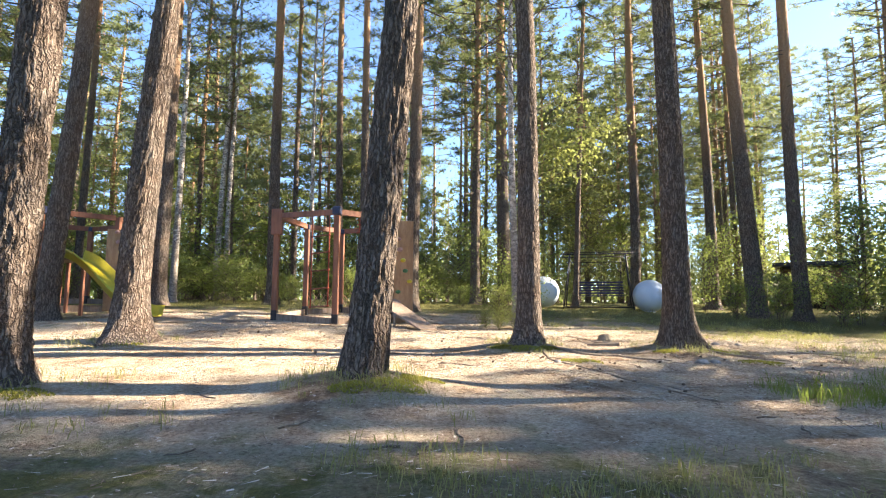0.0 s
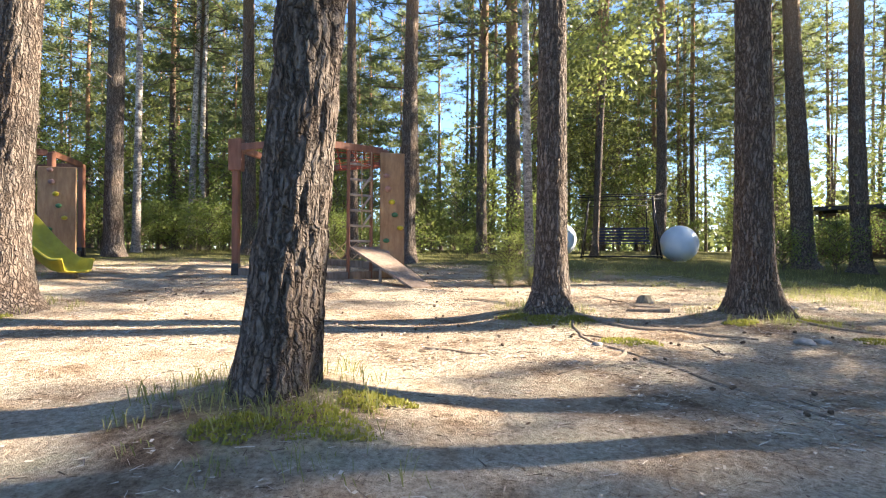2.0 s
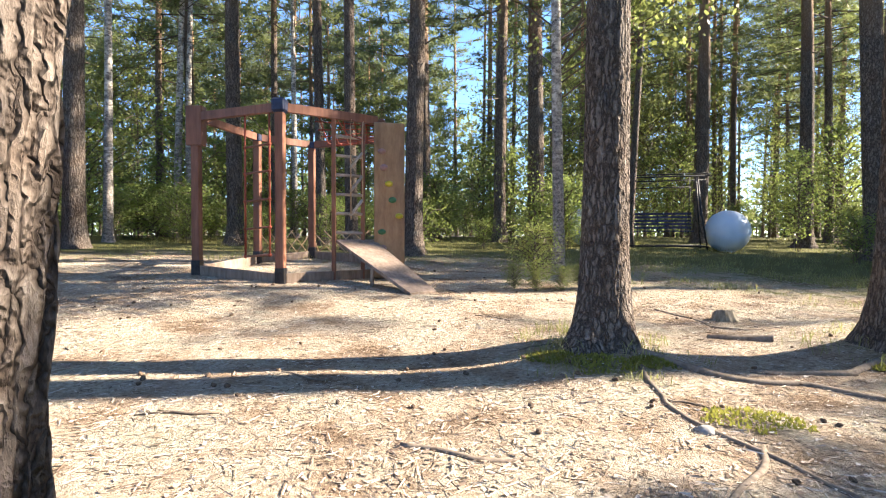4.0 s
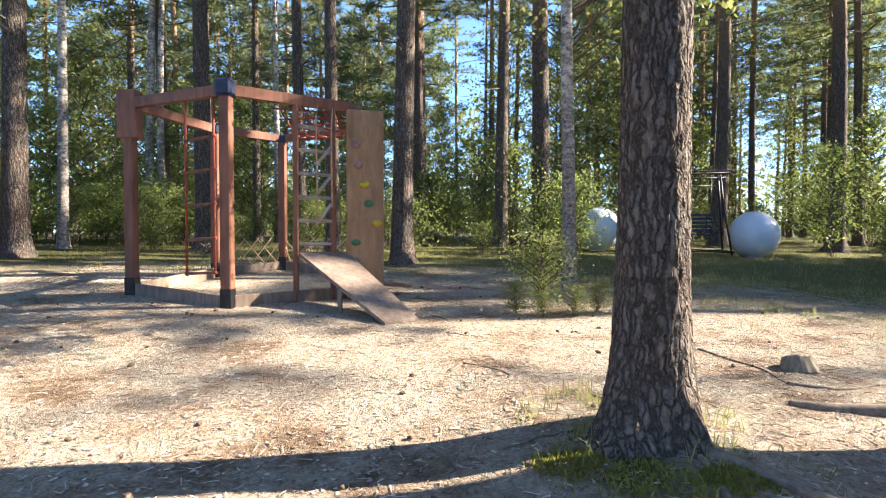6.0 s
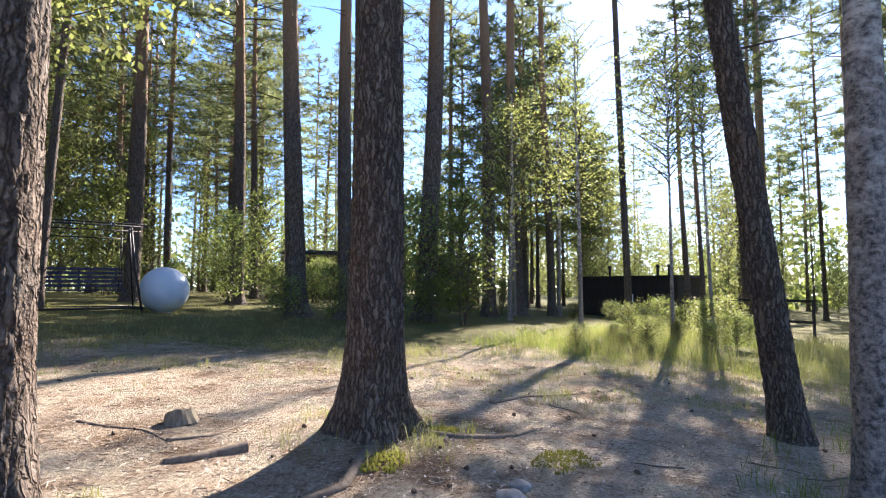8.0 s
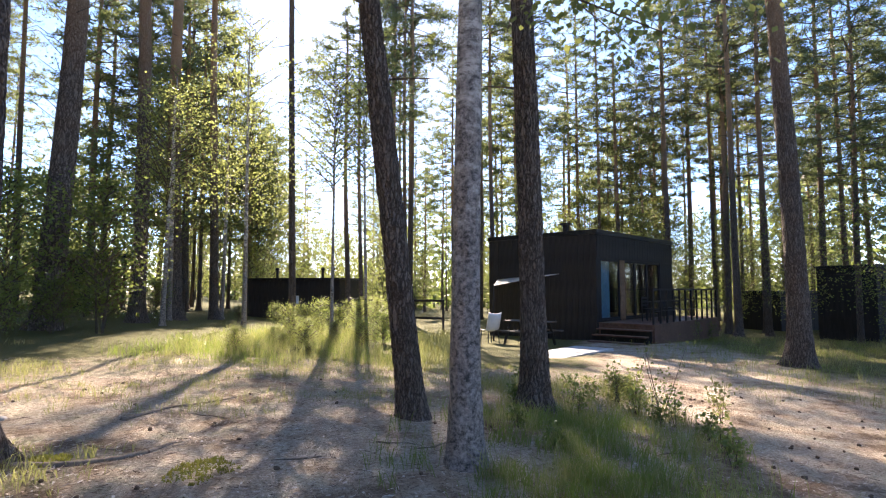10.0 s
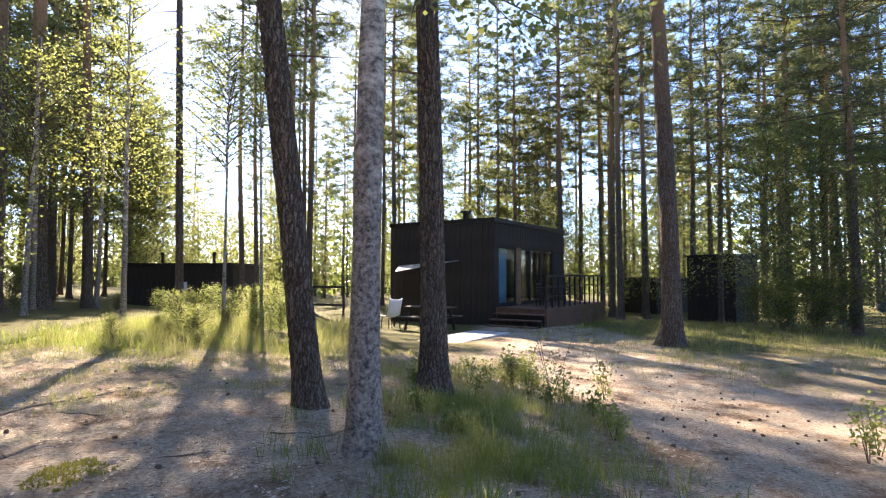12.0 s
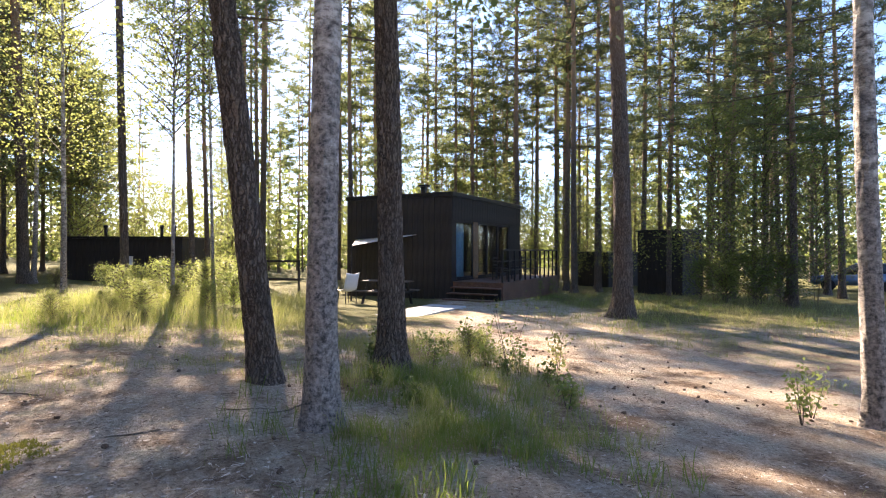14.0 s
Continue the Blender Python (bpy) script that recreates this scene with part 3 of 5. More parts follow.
def in_open(x, y):
    """The places that the wood leaves free: the clearing, the glade towards the sun, the cabins and the parking, and
    lanes cleared for sunlight.
    """
    d, a = math.hypot(x - 0.7, y - 6.0), az_of(x, y)
    if d < 9 or (-12 < x < 12 and 0 < y < 17):
        return True
    if 73 < a < 77 and d < 75:
        return True
    # s_ runs across the sunlight; lanes in it are kept bare to light the floor
    s_ = -0.216 * x + 0.976 * y
    if 12 < x < 46 and 4.8 < s_ < 11.5:
        return True
    if 16 < x < 30 and -6 < y < 8:
        return True
    if 8 < x < 24 and -9 < y < 13:
        return True
    if 25 < x < 31 and 10.5 < y < 19:
        return True
    if (23.5 < x < 27.5 and -13 < y < -8.5) or (30.5 < x < 36 and -14.5 < y < -9):
        return True
    if 24 < x < 46 and -1.5 < s_ < 2:
        return True
    if 14 < x < 44 and 17.6 < s_ < 21.5:
        return True
    if 20 < x < 46 and -9.6 < s_ < -5.8:
        return True
    if 22 < x < 32 and -26 < y < -18:
        return True
    if 4 < x < 10 and 17 < y < 24:
        return True
    if abs(a) < 40 and d < 12:
        return True
    return False


rng = random.Random(11)


def scatter(count, lo, hi, a0, a1, gap, tries=40):
    """Random places in a ring sector about the clearing, kept apart."""
    out = []
    for _ in range(count * tries):
        if len(out) >= count:
            break
        a, d = radians(rng.uniform(a0, a1)), math.sqrt(rng.uniform(lo * lo, hi * hi))
        x, y = 0.7 + math.sin(a) * d, 6.0 + math.cos(a) * d
        if in_open(x, y) or any((x - p) ** 2 + (y - q) ** 2 < gap * gap for p, q in PLACED):
            continue
        PLACED.append((x, y))
        out.append((x, y))
    return out


def wood_pine(x, y, thin=0.09, thick=0.2):
    """A pine of the wood: high-crowned near the clearing, mixed with low-crowned young ones further in."""
    k = rng.randrange(5) if math.hypot(x - 0.7, y - 6) < 27 else rng.choice((5, 6, 7, 8, 8, 1))
    stock_pine(x, y, rng.uniform(thin, thick), (rng.uniform(-0.02, 0.02), rng.uniform(-0.02, 0.02)), k, rng.uniform(0, 360), rng.uniform(0.85, 1.15))


for x, y in scatter(64, 14, 46, -75, 24, 1.7):
    wood_pine(x, y)
for x, y in scatter(56, 27, 62, -78, 22, 2.0):
    wood_pine(x, y, 0.08, 0.16)
for x, y in scatter(30, 19, 58, 24, 66, 2.4):
    stock_pine(x, y, rng.uniform(0.09, 0.18), (rng.uniform(-0.02, 0.02), rng.uniform(-0.02, 0.02)), rng.randrange(5), rng.uniform(0, 360), rng.uniform(0.85, 1.1))
for x, y in scatter(8, 26, 38, 52, 66, 1.8):
    stock_pine(x, y, rng.uniform(0.10, 0.17), (0, 0), rng.choice((2, 4, 5, 6)), rng.uniform(0, 360), rng.uniform(0.9, 1.1))
for x, y in scatter(22, 34, 62, 82, 140, 2.4):
    wood_pine(x, y, 0.09, 0.16)
for x, y, k, t in ((35.2, 20.4, 6, 0.7), (39.5, 21.9, 6, 0.75), (43.5, 23.4, 8, 0.8), (32.4, 19.3, 6, 0.6)):
    PLACED.append((x, y))
    stock_pine(x, y, 0.11, (0, 0), k, 33 * x, t)
for x, y in scatter(16, 24, 52, 10, 34, 2.2):
    stock_pine(x, y, rng.uniform(0.09, 0.17), (0, 0), rng.choice((0, 2, 4, 2)), rng.uniform(0, 360), rng.uniform(0.9, 1.1))
for x, y, k in ((22.3, -14.2, 4), (24.4, -15.3, 2), (20.4, -15.6, 4), (27.5, -14.6, 2), (23.0, -17.6, 4), (29.0, -6.8, 1), (27.6, -8.0, 3)):
    stock_pine(x, y, 0.15, (0, 0), k, 40 * k + 10 * x, 1.0)
for x, y in scatter(10, 30, 46, 80, 101, 2.2):
    stock_pine(x, y, rng.uniform(0.11, 0.17), (0, 0), rng.choice((0, 1, 3)), rng.uniform(0, 360), rng.uniform(1.05, 1.25))
for x, y in scatter(14, 24, 40, 100, 138, 2.0):
    stock_pine(x, y, rng.uniform(0.11, 0.18), (0, 0), rng.choice((0, 1, 2)), rng.uniform(0, 360), rng.uniform(1.0, 1.2))
for x, y in scatter(12, 47, 78, 64, 88, 2.6):
    stock_pine(x, y, rng.uniform(0.09, 0.16), (0, 0), rng.randrange(5), rng.uniform(0, 360), rng.uniform(0.7, 0.95))
for x, y in scatter(24, 21, 46, 92, 138, 2.2):
    stock_pine(x, y, rng.uniform(0.09, 0.19), (rng.uniform(-0.02, 0.02), rng.uniform(-0.02, 0.02)), rng.choice((0, 2, 0, 4)), rng.uniform(0, 360), rng.uniform(0.85, 1.1))
# pines behind the start, nearly all unseen, added for their bounced light
for x, y in scatter(16, 10, 30, 130, 285, 3.0):
    stock_pine(x, y, rng.uniform(0.12, 0.2), (0, 0), rng.randrange(5), rng.uniform(0, 360), 1.0)

# ---- undergrowth ----
def shrub_stock(name, tall, wide, seed, label, limbs=30, per=42, leaf=0.05, mat=None, stems=5):
    ob = thing(name, pose(0, 0, -60), label, "bush", "undergrowth")
    rnd = random.Random(seed)
    fo = Foliage(seed)
    for _ in range(stems):
        a, s_ = rnd.uniform(0, 6.28), rnd.uniform(0.1, 0.35)
        fo.limb((0.08 * math.cos(a), 0.08 * math.sin(a), -0.1), (math.cos(a) * s_ * tall * 0.5, math.sin(a) * s_ * tall * 0.5, tall * 0.8), 0.014, 0.004)
    part("stem", fo.mesh("stem", TWIG, TWIG), None, ob)
    part("foliage", leafy_crown("foliage", tall, 0.12 * tall, wide, seed, limbs, per, leaf, mat or BUSH), None, ob)
    return ob


def dense_tree():
    return shrub_stock("leafy_tree", 8.5, 2.7, 77, "dense green leafy tree beside the lawn", 120, 84, 0.062, BUSH, 3)


SHRUBS = [shrub_stock("bush", 2.2, 0.9, 71, "leafy green undergrowth bush at the wood's edge", 36, 48, 0.058),
          shrub_stock("bush", 3.4, 1.1, 72, "tall leafy green bush among the pines", 42, 48, 0.066),
          shrub_stock("sapling", 5.5, 1.3, 73, "young leafy tree among the pines", 52, 48, 0.07, LEAVES, 2),
          shrub_stock("bush", 1.3, 0.8, 74, "low leafy bush on the forest floor", 24, 42, 0.052),
          shrub_stock("sapling", 8.0, 1.7, 75, "slender young birch among the pines", 62, 48, 0.078, LEAVES, 2),
          shrub_stock("bush", 1.5, 0.75, 76, "thin yellow-green bush at a birch's foot", 40, 54, 0.042, LEAVES, 6),
          dense_tree()]
FRESH = [True] * len(SHRUBS)


def shrub(k, x, y, s=1.0, turn=None):
    turn = rng.uniform(0, 360) if turn is None else turn
    m = pose(x, y, floor_z(x, y) - 0.03, 0, 0, turn) @ Matrix.Diagonal((s, s, s, 1))
    if FRESH[k]:
        FRESH[k] = False
        SHRUBS[k].matrix_basis = m
        return SHRUBS[k]
    return copy_thing(SHRUBS[k], m)


def shrubs(count, kinds, lo, hi, a0, a1, gap, s0=0.7, s1=1.2):
    done, tries = [], 0
    while len(done) < count and tries < count * 60:
        tries += 1
        a, d = radians(rng.uniform(a0, a1)), math.sqrt(rng.uniform(lo * lo, hi * hi))
        x, y = 0.7 + math.sin(a) * d, 6.0 + math.cos(a) * d
        if in_open(x, y) or any((x - p) ** 2 + (y - q) ** 2 < gap * gap for p, q in done):
            continue
        done.append((x, y))
        shrub(rng.choice(kinds), x, y, rng.uniform(s0, s1))


shrubs(70, (0, 1, 3, 0), 13.5, 24, -66, 14, 0.85)
shrubs(40, (3, 3, 0), 12.5, 19, -66, 34, 0.7, 0.5, 0.9)
shrubs(46, (1, 2, 4, 4), 18, 38, -70, 22, 1.4, 0.8, 1.3)
shrubs(16, (0, 1, 3), 15, 27, 22, 62, 1.3)
shrubs(26, (1, 2, 4, 4), 22, 48, 20, 72, 2.0, 0.8, 1.2)
shrubs(26, (1, 2, 4, 2), 30, 60, 78, 128, 2.0, 0.8, 1.2)
shrubs(24, (2, 4, 4), 27, 48, 92, 120, 1.6, 0.8, 1.2)
shrubs(16, (1, 2, 1), 40, 62, 66, 84, 2.0, 0.7, 1.0)
for k, x, y, s in ((5, 1.3, 12.7, 0.55), (5, 0.95, 12.35, 0.42), (5, 1.25, 12.2, 0.36), (5, 1.65, 12.3, 0.42), (5, 1.95, 12.55, 0.4), (0, 10.2, 16.6, 0.8), (3, 11.6, 15.9, 0.9), (3, 9.4, 17.6, 0.8), (0, 12.9, 15.6, 0.7),
                   (5, 13.0, 9.6, 1.0), (5, 11.9, 9.3, 0.8), (5, 14.2, 10.4, 1.0), (5, 13.2, 8.4, 0.8), (5, 16.6, 9.2, 1.2), (5, 18.4, 9.0, 1.4), (5, 11.0, 10.4, 0.6), (3, 15.0, 8.2, 0.6),
                   (6, 19.3, -8.6, 0.85), (6, 17.9, -9.5, 1.0), (6, 16.4, -10.2, 0.8), (0, 19.2, -7.9, 0.9), (0, 18.4, -8.2, 1.0), (0, 17.4, -8.6, 1.1), (0, 16.5, -9.0, 1.0), (3, 18.0, -8.0, 0.9), (3, 16.9, -8.4, 0.9)):
    shrub(k, x, y, s)
for k, x, y, s in ((5, 12.2, 9.9, 0.4), (5, 13.6, 10.6, 0.45), (5, 14.6, 9.4, 0.6), (3, 15.6, 10.8, 0.45), (5, 16.2, 10.2, 0.5), (5, 17.2, 10.6, 0.6), (3, 18.6, 10.4, 0.6), (5, 19.6, 10.0, 0.7), (5, 15.9, 8.6, 0.5),
                   (3, 17.6, 8.3, 0.5), (5, 20.4, 9.0, 0.9), (3, 21.4, 9.8, 0.7), (3, 22.6, 10.8, 0.8), (3, 24.4, 12.6, 0.8), (5, 25.4, 13.6, 0.8), (5, 11.2, 9.0, 0.35), (3, 23.4, 14.2, 0.6), (5, 22.4, 15.4, 0.8),
                   (4, 30.5, 18.0, 1.1), (4, 34.0, 18.6, 1.2), (4, 37.0, 20.4, 1.3), (4, 41.0, 20.8, 1.3), (2, 36.0, 17.4, 1.0), (2, 40.0, 17.6, 1.0), (2, 44.0, 18.0, 1.1), (2, 33.2, 14.2, 0.9), (2, 38.6, 14.8, 1.0),
                   (0, 16.4, 24.6, 1.0), (0, 17.6, 25.6, 1.1), (0, 15.4, 23.8, 0.9), (0, 18.6, 24.4, 1.0), (5, 8.05, 3.95, 0.45), (5, 8.5, 3.7, 0.4), (3, 22.2, -2.4, 0.5), (3, 23.3, -3.4, 0.5)):
    shrub(k, x, y, s)


def weed(x, y, tall, seed, label, mat, leaf=0.06):
    """A thin herb or seedling: one or two stems with paired leaves."""
    ob = thing("seedling", pose(x, y, floor_z(x, y)), label, "plant", "seedlings")
    fo = Foliage(seed)
    r = fo.rnd
    fo2 = Foliage(seed + 500)
    for _ in range(3):
        top = np.array((r.uniform(-0.25, 0.25) * tall, r.uniform(-0.25, 0.25) * tall, tall * r.uniform(0.7, 1.0)))
        fo.limb((0, 0, -0.05), top, 0.006, 0.002)
        for k in np.linspace(0.3, 1, 7):
            fo2.blades([top * k], 6, 0.05 * tall + 0.03, leaf * 1.6, leaf * 0.5, 0.0)
    part("stem", fo.mesh("stem", TWIG, TWIG), None, ob)
    part("leaves", fo2.mesh("leaves", mat, mat), None, ob)
    return ob


for k in range(16):
    weed(rng.uniform(5.4, 9.6), rng.uniform(3.3, 5.4), rng.uniform(0.2, 0.45), 200 + k, "green rowan seedling in the grass", BUSH, 0.03)
weed(7.55, 3.55, 0.95, 230, "tall thin yellow-green seedling", LEAVES, 0.028)
weed(7.9, 3.95, 0.6, 231, "bushy seedling with drying leaves", LEAVES, 0.032)
weed(8.15, 3.7, 0.55, 232, "bushy seedling with drying leaves", LEAVES, 0.032)
weed(7.45, 2.9, 0.5, 233, "yellowing seedling beside the path", GRASS, 0.035)
weed(5.2, 1.3, 0.45, 234, "small green seedling in the grass", BUSH, 0.03)
weed(4.9, 1.7, 0.5, 235, "small green seedling in the grass", BUSH, 0.03)


def birch(x, y, r, tall, base, wide, lean, seed, label, limbs=46, per=48, fine=0.0, leaf=0.055):
    t = thing("birch_tree", pose(x, y, floor_z(x, y)), label, "tree")
    part("trunk", trunk_mesh("trunk", r, tall, lean, seed, 48 if fine else 16, fine, BIRCH_BARK, 0.3, 0.2), None, t)
    part("crown", leafy_crown("crown", tall, base, wide, seed, limbs, per, leaf, LEAVES, lean, 0.5), None, t)
    hanging = {301: ((1.0, -2.3, 3.5), (0.6, -2.0, 4.0), (1.5, -2.4, 3.9), (1.2, -1.6, 4.4), (1.7, -1.9, 4.5), (0.8, -2.7, 4.4), (1.3, -2.8, 4.1)),
               302: ((0.8, -2.2, 3.6), (1.2, -1.8, 4.2), (0.5, -2.6, 4.1), (1.6, -1.2, 4.5), (1.9, -2.0, 4.0))}.get(seed, ())
    for i, p in enumerate(hanging):
        up = -0.5 if seed == 301 else 0.5
        fo = Foliage(901 + i)
        a = np.array((0.02, 0, p[2] + up))
        wood = Foliage(951 + i)
        wood.limb(a, p, 0.016, 0.004)
        limb = part("branch", wood.mesh("branch", TWIG, LEAVES), None, t)
        fo.blades([a * (1 - k) + np.array(p) * k + fo.rnd.normal(0, 0.18, 3) for k in np.linspace(0.55 if seed == 301 else 0.35, 1.12, 10)], 24 if seed == 301 else 18, 0.17, 0.085, 0.031, -0.5)
        part("leaves", fo.mesh("leaves", TWIG, LEAVES), None, limb, "bright yellow-green leaves")
    return t


birch(1.85, 13.8, 0.105, 15, 3.2, 2.4, (0.004, 0), 301, "slender white-barked birch with yellow-green leaves", 54, 60)
birch(5.02, 5.85, 0.125, 15, 4.4, 1.5, (0.003, -0.010), 302, "old birch with dark cracked foot and white bark above", 38, 60, 0.007)
birch(4.85, 0.95, 0.10, 14, 5.0, 2.0, (0.009, 0.03), 303, "sunlit birch with rough grey bark", 40, 48, 0.006)
birch(18.3, 19.9, 0.12, 13, 3.2, 2.0, (0.0, 0.0), 305, "birch in leaf among the pines", 44, 48)
birch(22.0, 18.2, 0.11, 10, 2.8, 1.9, (0.0, 0.01), 307, "birch in leaf among the pines", 46, 60)
birch(24.2, 17.0, 0.10, 11, 2.4, 1.8, (0.01, 0.0), 308, "birch in leaf among the pines", 46, 60)
birch(20.8, 17.4, 0.10, 9.5, 2.5, 1.8, (0.02, 0.0), 306, "birch in leaf among the pines", 44, 48)


birch(15.4, 9.7, 0.055, 7.6, 4.0, 1.6, (0.0, 0.0), 309, "slender young birch with thin hanging foliage", 44, 72)
birch(17.6, 9.2, 0.06, 8.6, 4.8, 1.6, (0.0, 0.01), 310, "slender young birch with thin hanging foliage", 44, 66)
birch(19.0, 13.7, 0.09, 11, 3.6, 2.0, (0.01, 0.0), 315, "birch in leaf among the pines", 46, 66)
birch(17.5, 15.7, 0.09, 7.5, 3.4, 1.9, (0.0, 0.0), 316, "birch in leaf among the pines", 46, 66)
birch(-8.75, 17.7, 0.12, 16, 6.0, 2.0, (0.0, 0.0), 311, "white-barked birch at the edge of the wood", 40, 48)
birch(-8.7, 20.9, 0.13, 17, 7.0, 2.0, (0.01, 0.0), 312, "pale-barked birch at the edge of the wood", 40, 48)
birch(-8.3, 20.9, 0.11, 17, 7.0, 1.8, (-0.004, 0.0), 313, "pale-barked birch at the edge of the wood", 40, 48)
birch(-5.3, 21.8, 0.10, 16, 6.0, 2.0, (0.0, 0.0), 314, "pale-barked birch at the edge of the wood", 40, 48)


# ---- far woods ----
def far_woods(name, label, seed, count, mat, low_top, high_top):
    """A joined belt of far crowns that closes the view beyond the counted trees."""
    r = np.random.RandomState(seed)
    fo = Foliage(seed + 1)
    for _ in range(count):
        a, d = r.uniform(-180, 180), r.uniform(60, 115)
        top = r.uniform(4, 8) if 69 < a < 80 else r.uniform(low_top, high_top) * (0.55 if 20 < a < 45 else 0.85 if 45 <= a < 69 else 1.0)
        x, y = 0.7 + math.sin(radians(a)) * d, 6 + math.cos(radians(a)) * d
        z0 = height(x, y)
        fo.limb((x, y, z0 - 0.2), (x, y, z0 + top), 0.14, 0.05)
        n = int(top * 1.2)
        cs = [np.array((x, y, z0)) + np.array((r.normal(0, 1.2), r.normal(0, 1.2), top * k)) for k in np.linspace(0.05, 1, n)]
        fo.blades(cs, 9, 0.75, 0.95, 0.26, 0.1)
        low = [np.array((x + r.normal(0, 3.0), y + r.normal(0, 3.0), z0 + r.uniform(0.2, 3.0))) for _ in range(8)]
        fo.blades(low, 9, 0.9, 0.9, 0.28, 0.1)
    ob = new(name, fo.mesh(name, TWIG, mat))
    tagged(ob, label, "woods", kind="stuff")


far_woods("far_pine_wood", "far belt of dark green pines closing the view", 5, 420, NEEDLES, 9, 18)
far_woods("far_birch_wood", "far belt of yellow-green birches among the pines", 15, 260, BUSH, 6, 13)


# ---- the play frames ----
def rope(parent, pts, r=0.012, mat=None, name="rope"):
    return part(name, tube_mesh(name, pts, [r] * len(pts), mat or ROPE_RED, 6), None, parent)


def lerp(a, b, k):
    return Vector(a) * (1 - k) + Vector(b) * k


def hex_frame(cx, cy, turn, top, label, full):
    """Hexagonal climbing frame of red posts and beams; the full one with ladder, ropes, nets, ramp and climbing board."""
    t = thing("climbing_frame", pose(cx, cy, floor_z(cx, cy)), label, "play frame", "climbing frames")
    base = floor_z(cx, cy)
    loc = [Vector((1.62 * math.cos(radians(turn + 60 * i)), 1.62 * math.sin(radians(turn + 60 * i)), 0)) for i in range(6)]
    if full:
        loc[4] = Vector((-1.0, 0.72, 0))
    gz = [floor_z(cx + p.x, cy + p.y) - base for p in loc]
    top -= base
    for i, p in enumerate(loc):
        q, g, h = loc[(i + 1) % 6], gz[i], gz[(i + 1) % 6]
        part("post", bar((p.x, p.y, g - 0.15), (p.x, p.y, top), 0.125, 0.125, 0.012), RED_WOOD, t)
        if i in ((0, 2) if full else (0,)):
            part("corner_bracket", bar((p.x, p.y, top - 0.10), (p.x, p.y, top + 0.10), 0.20, 0.20, 0.03), BLUE_CAP, t, "dark blue corner bracket")
        elif i in (3, 4):
            part("corner_bracket", bar((p.x, p.y, top - 0.10), (p.x, p.y, top + 0.04), 0.15, 0.15, 0.02), BLUE_CAP, t, "dark blue corner bracket")
        elif i == 5:
            part("corner_board", bar((p.x, p.y, top - 0.46), (p.x, p.y, top + 0.14), 0.25, 0.17, 0.01), RED_WOOD, t, "broad dark corner board")
        part("post_shoe", bar((p.x, p.y, g - 0.15), (p.x, p.y, g + 0.22), 0.134, 0.134, 0.006), METAL, t, "grey metal post shoe")
        d = (q - p).normalized() * 0.07
        part("beam", bar((p.x + d.x, p.y + d.y, top - 0.02), (q.x - d.x, q.y - d.y, top - 0.02), 0.07, 0.13), RED_WOOD, t)
        part("base_board", bar((p.x + d.x, p.y + d.y, g + 0.04), (q.x - d.x, q.y - d.y, h + 0.04), 0.05, 0.20), GREY_WOOD, t, "grey weathered base board")
    A, B = loc[0], loc[1]
    if full:
        ga, gb = gz[0], gz[1]
        la, lb = lerp(A, B, 0.50), lerp(A, B, 0.80)
        for e in (la, lb):
            part("ladder_post", bar((e.x, e.y, ga - 0.05), (e.x, e.y, top - 0.08), 0.06, 0.06), RED_WOOD, t)
        for k in range(6):
            z = ga + 0.72 + 0.29 * k
            part("rung", tube_mesh("rung", [(la.x, la.y, z), (lb.x, lb.y, z)], [0.024] * 2, RUNG_WOOD, 10), None, t)
        # hanging rope ladder whose short rungs have tilted
        off = Vector((0.02, -0.09, 0))
        for k in range(3):
            p, q = lerp(la, lb, 0.56) + off, lerp(la, lb, 0.97) + off
            part("tilted_rung", tube_mesh("tilted_rung", [(p.x, p.y, top - 0.80 - 0.36 * k), (q.x, q.y, top - 0.56 - 0.36 * k)], [0.022] * 2, RUNG_WOOD, 10), None, t)
        for s_, z1, z2 in ((0.56, 0.20, 1.58), (0.97, 0.34, 1.32)):
            p = lerp(la, lb, s_) + off
            rope(t, [(p.x, p.y + 0.08, top - 0.04), (p.x, p.y, top - z1), (p.x + 0.01, p.y, top - z2)], 0.011, ROPE_TAN)
        p, q = lerp(la, lb, 0.1) + off, lerp(la, lb, 0.97) + off
        rope(t, [(p.x, p.y, top - 0.10), lerp(p, q, 0.4) + Vector((0, 0, top - 0.30)), (q.x, q.y, top - 0.36)], 0.010)
        # net of ropes overhead
        C = loc[2]
        for k in range(6):
            a1, b1 = lerp(A, B, 0.35 + 0.12 * k), lerp(loc[3], C, 0.35 + 0.12 * k)
            m_ = lerp(a1, b1, 0.5)
            rope(t, [(a1.x, a1.y, top - 0.06), (m_.x, m_.y, top - 0.24), (b1.x, b1.y, top - 0.06)], 0.011)
        for k in range(7):
            s_ = 0.08 + 0.14 * k
            a1, b1 = lerp(lerp(A, loc[3], s_), lerp(B, C, s_), 0.3), lerp(B, C, s_)
            sag = top - 0.08 - 0.14 * math.sin(math.pi * s_)
            rope(t, [(a1.x, a1.y, sag), (b1.x, b1.y, top - 0.07)], 0.011)
        # rope ladder under the left beam
        F = loc[5]
        for s_ in (0.12, 0.40):
            p = lerp(A, F, s_)
            rope(t, [(p.x, p.y, top - 0.08), (p.x, p.y, 1.2), (p.x, p.y, ga + 0.38)], 0.016)
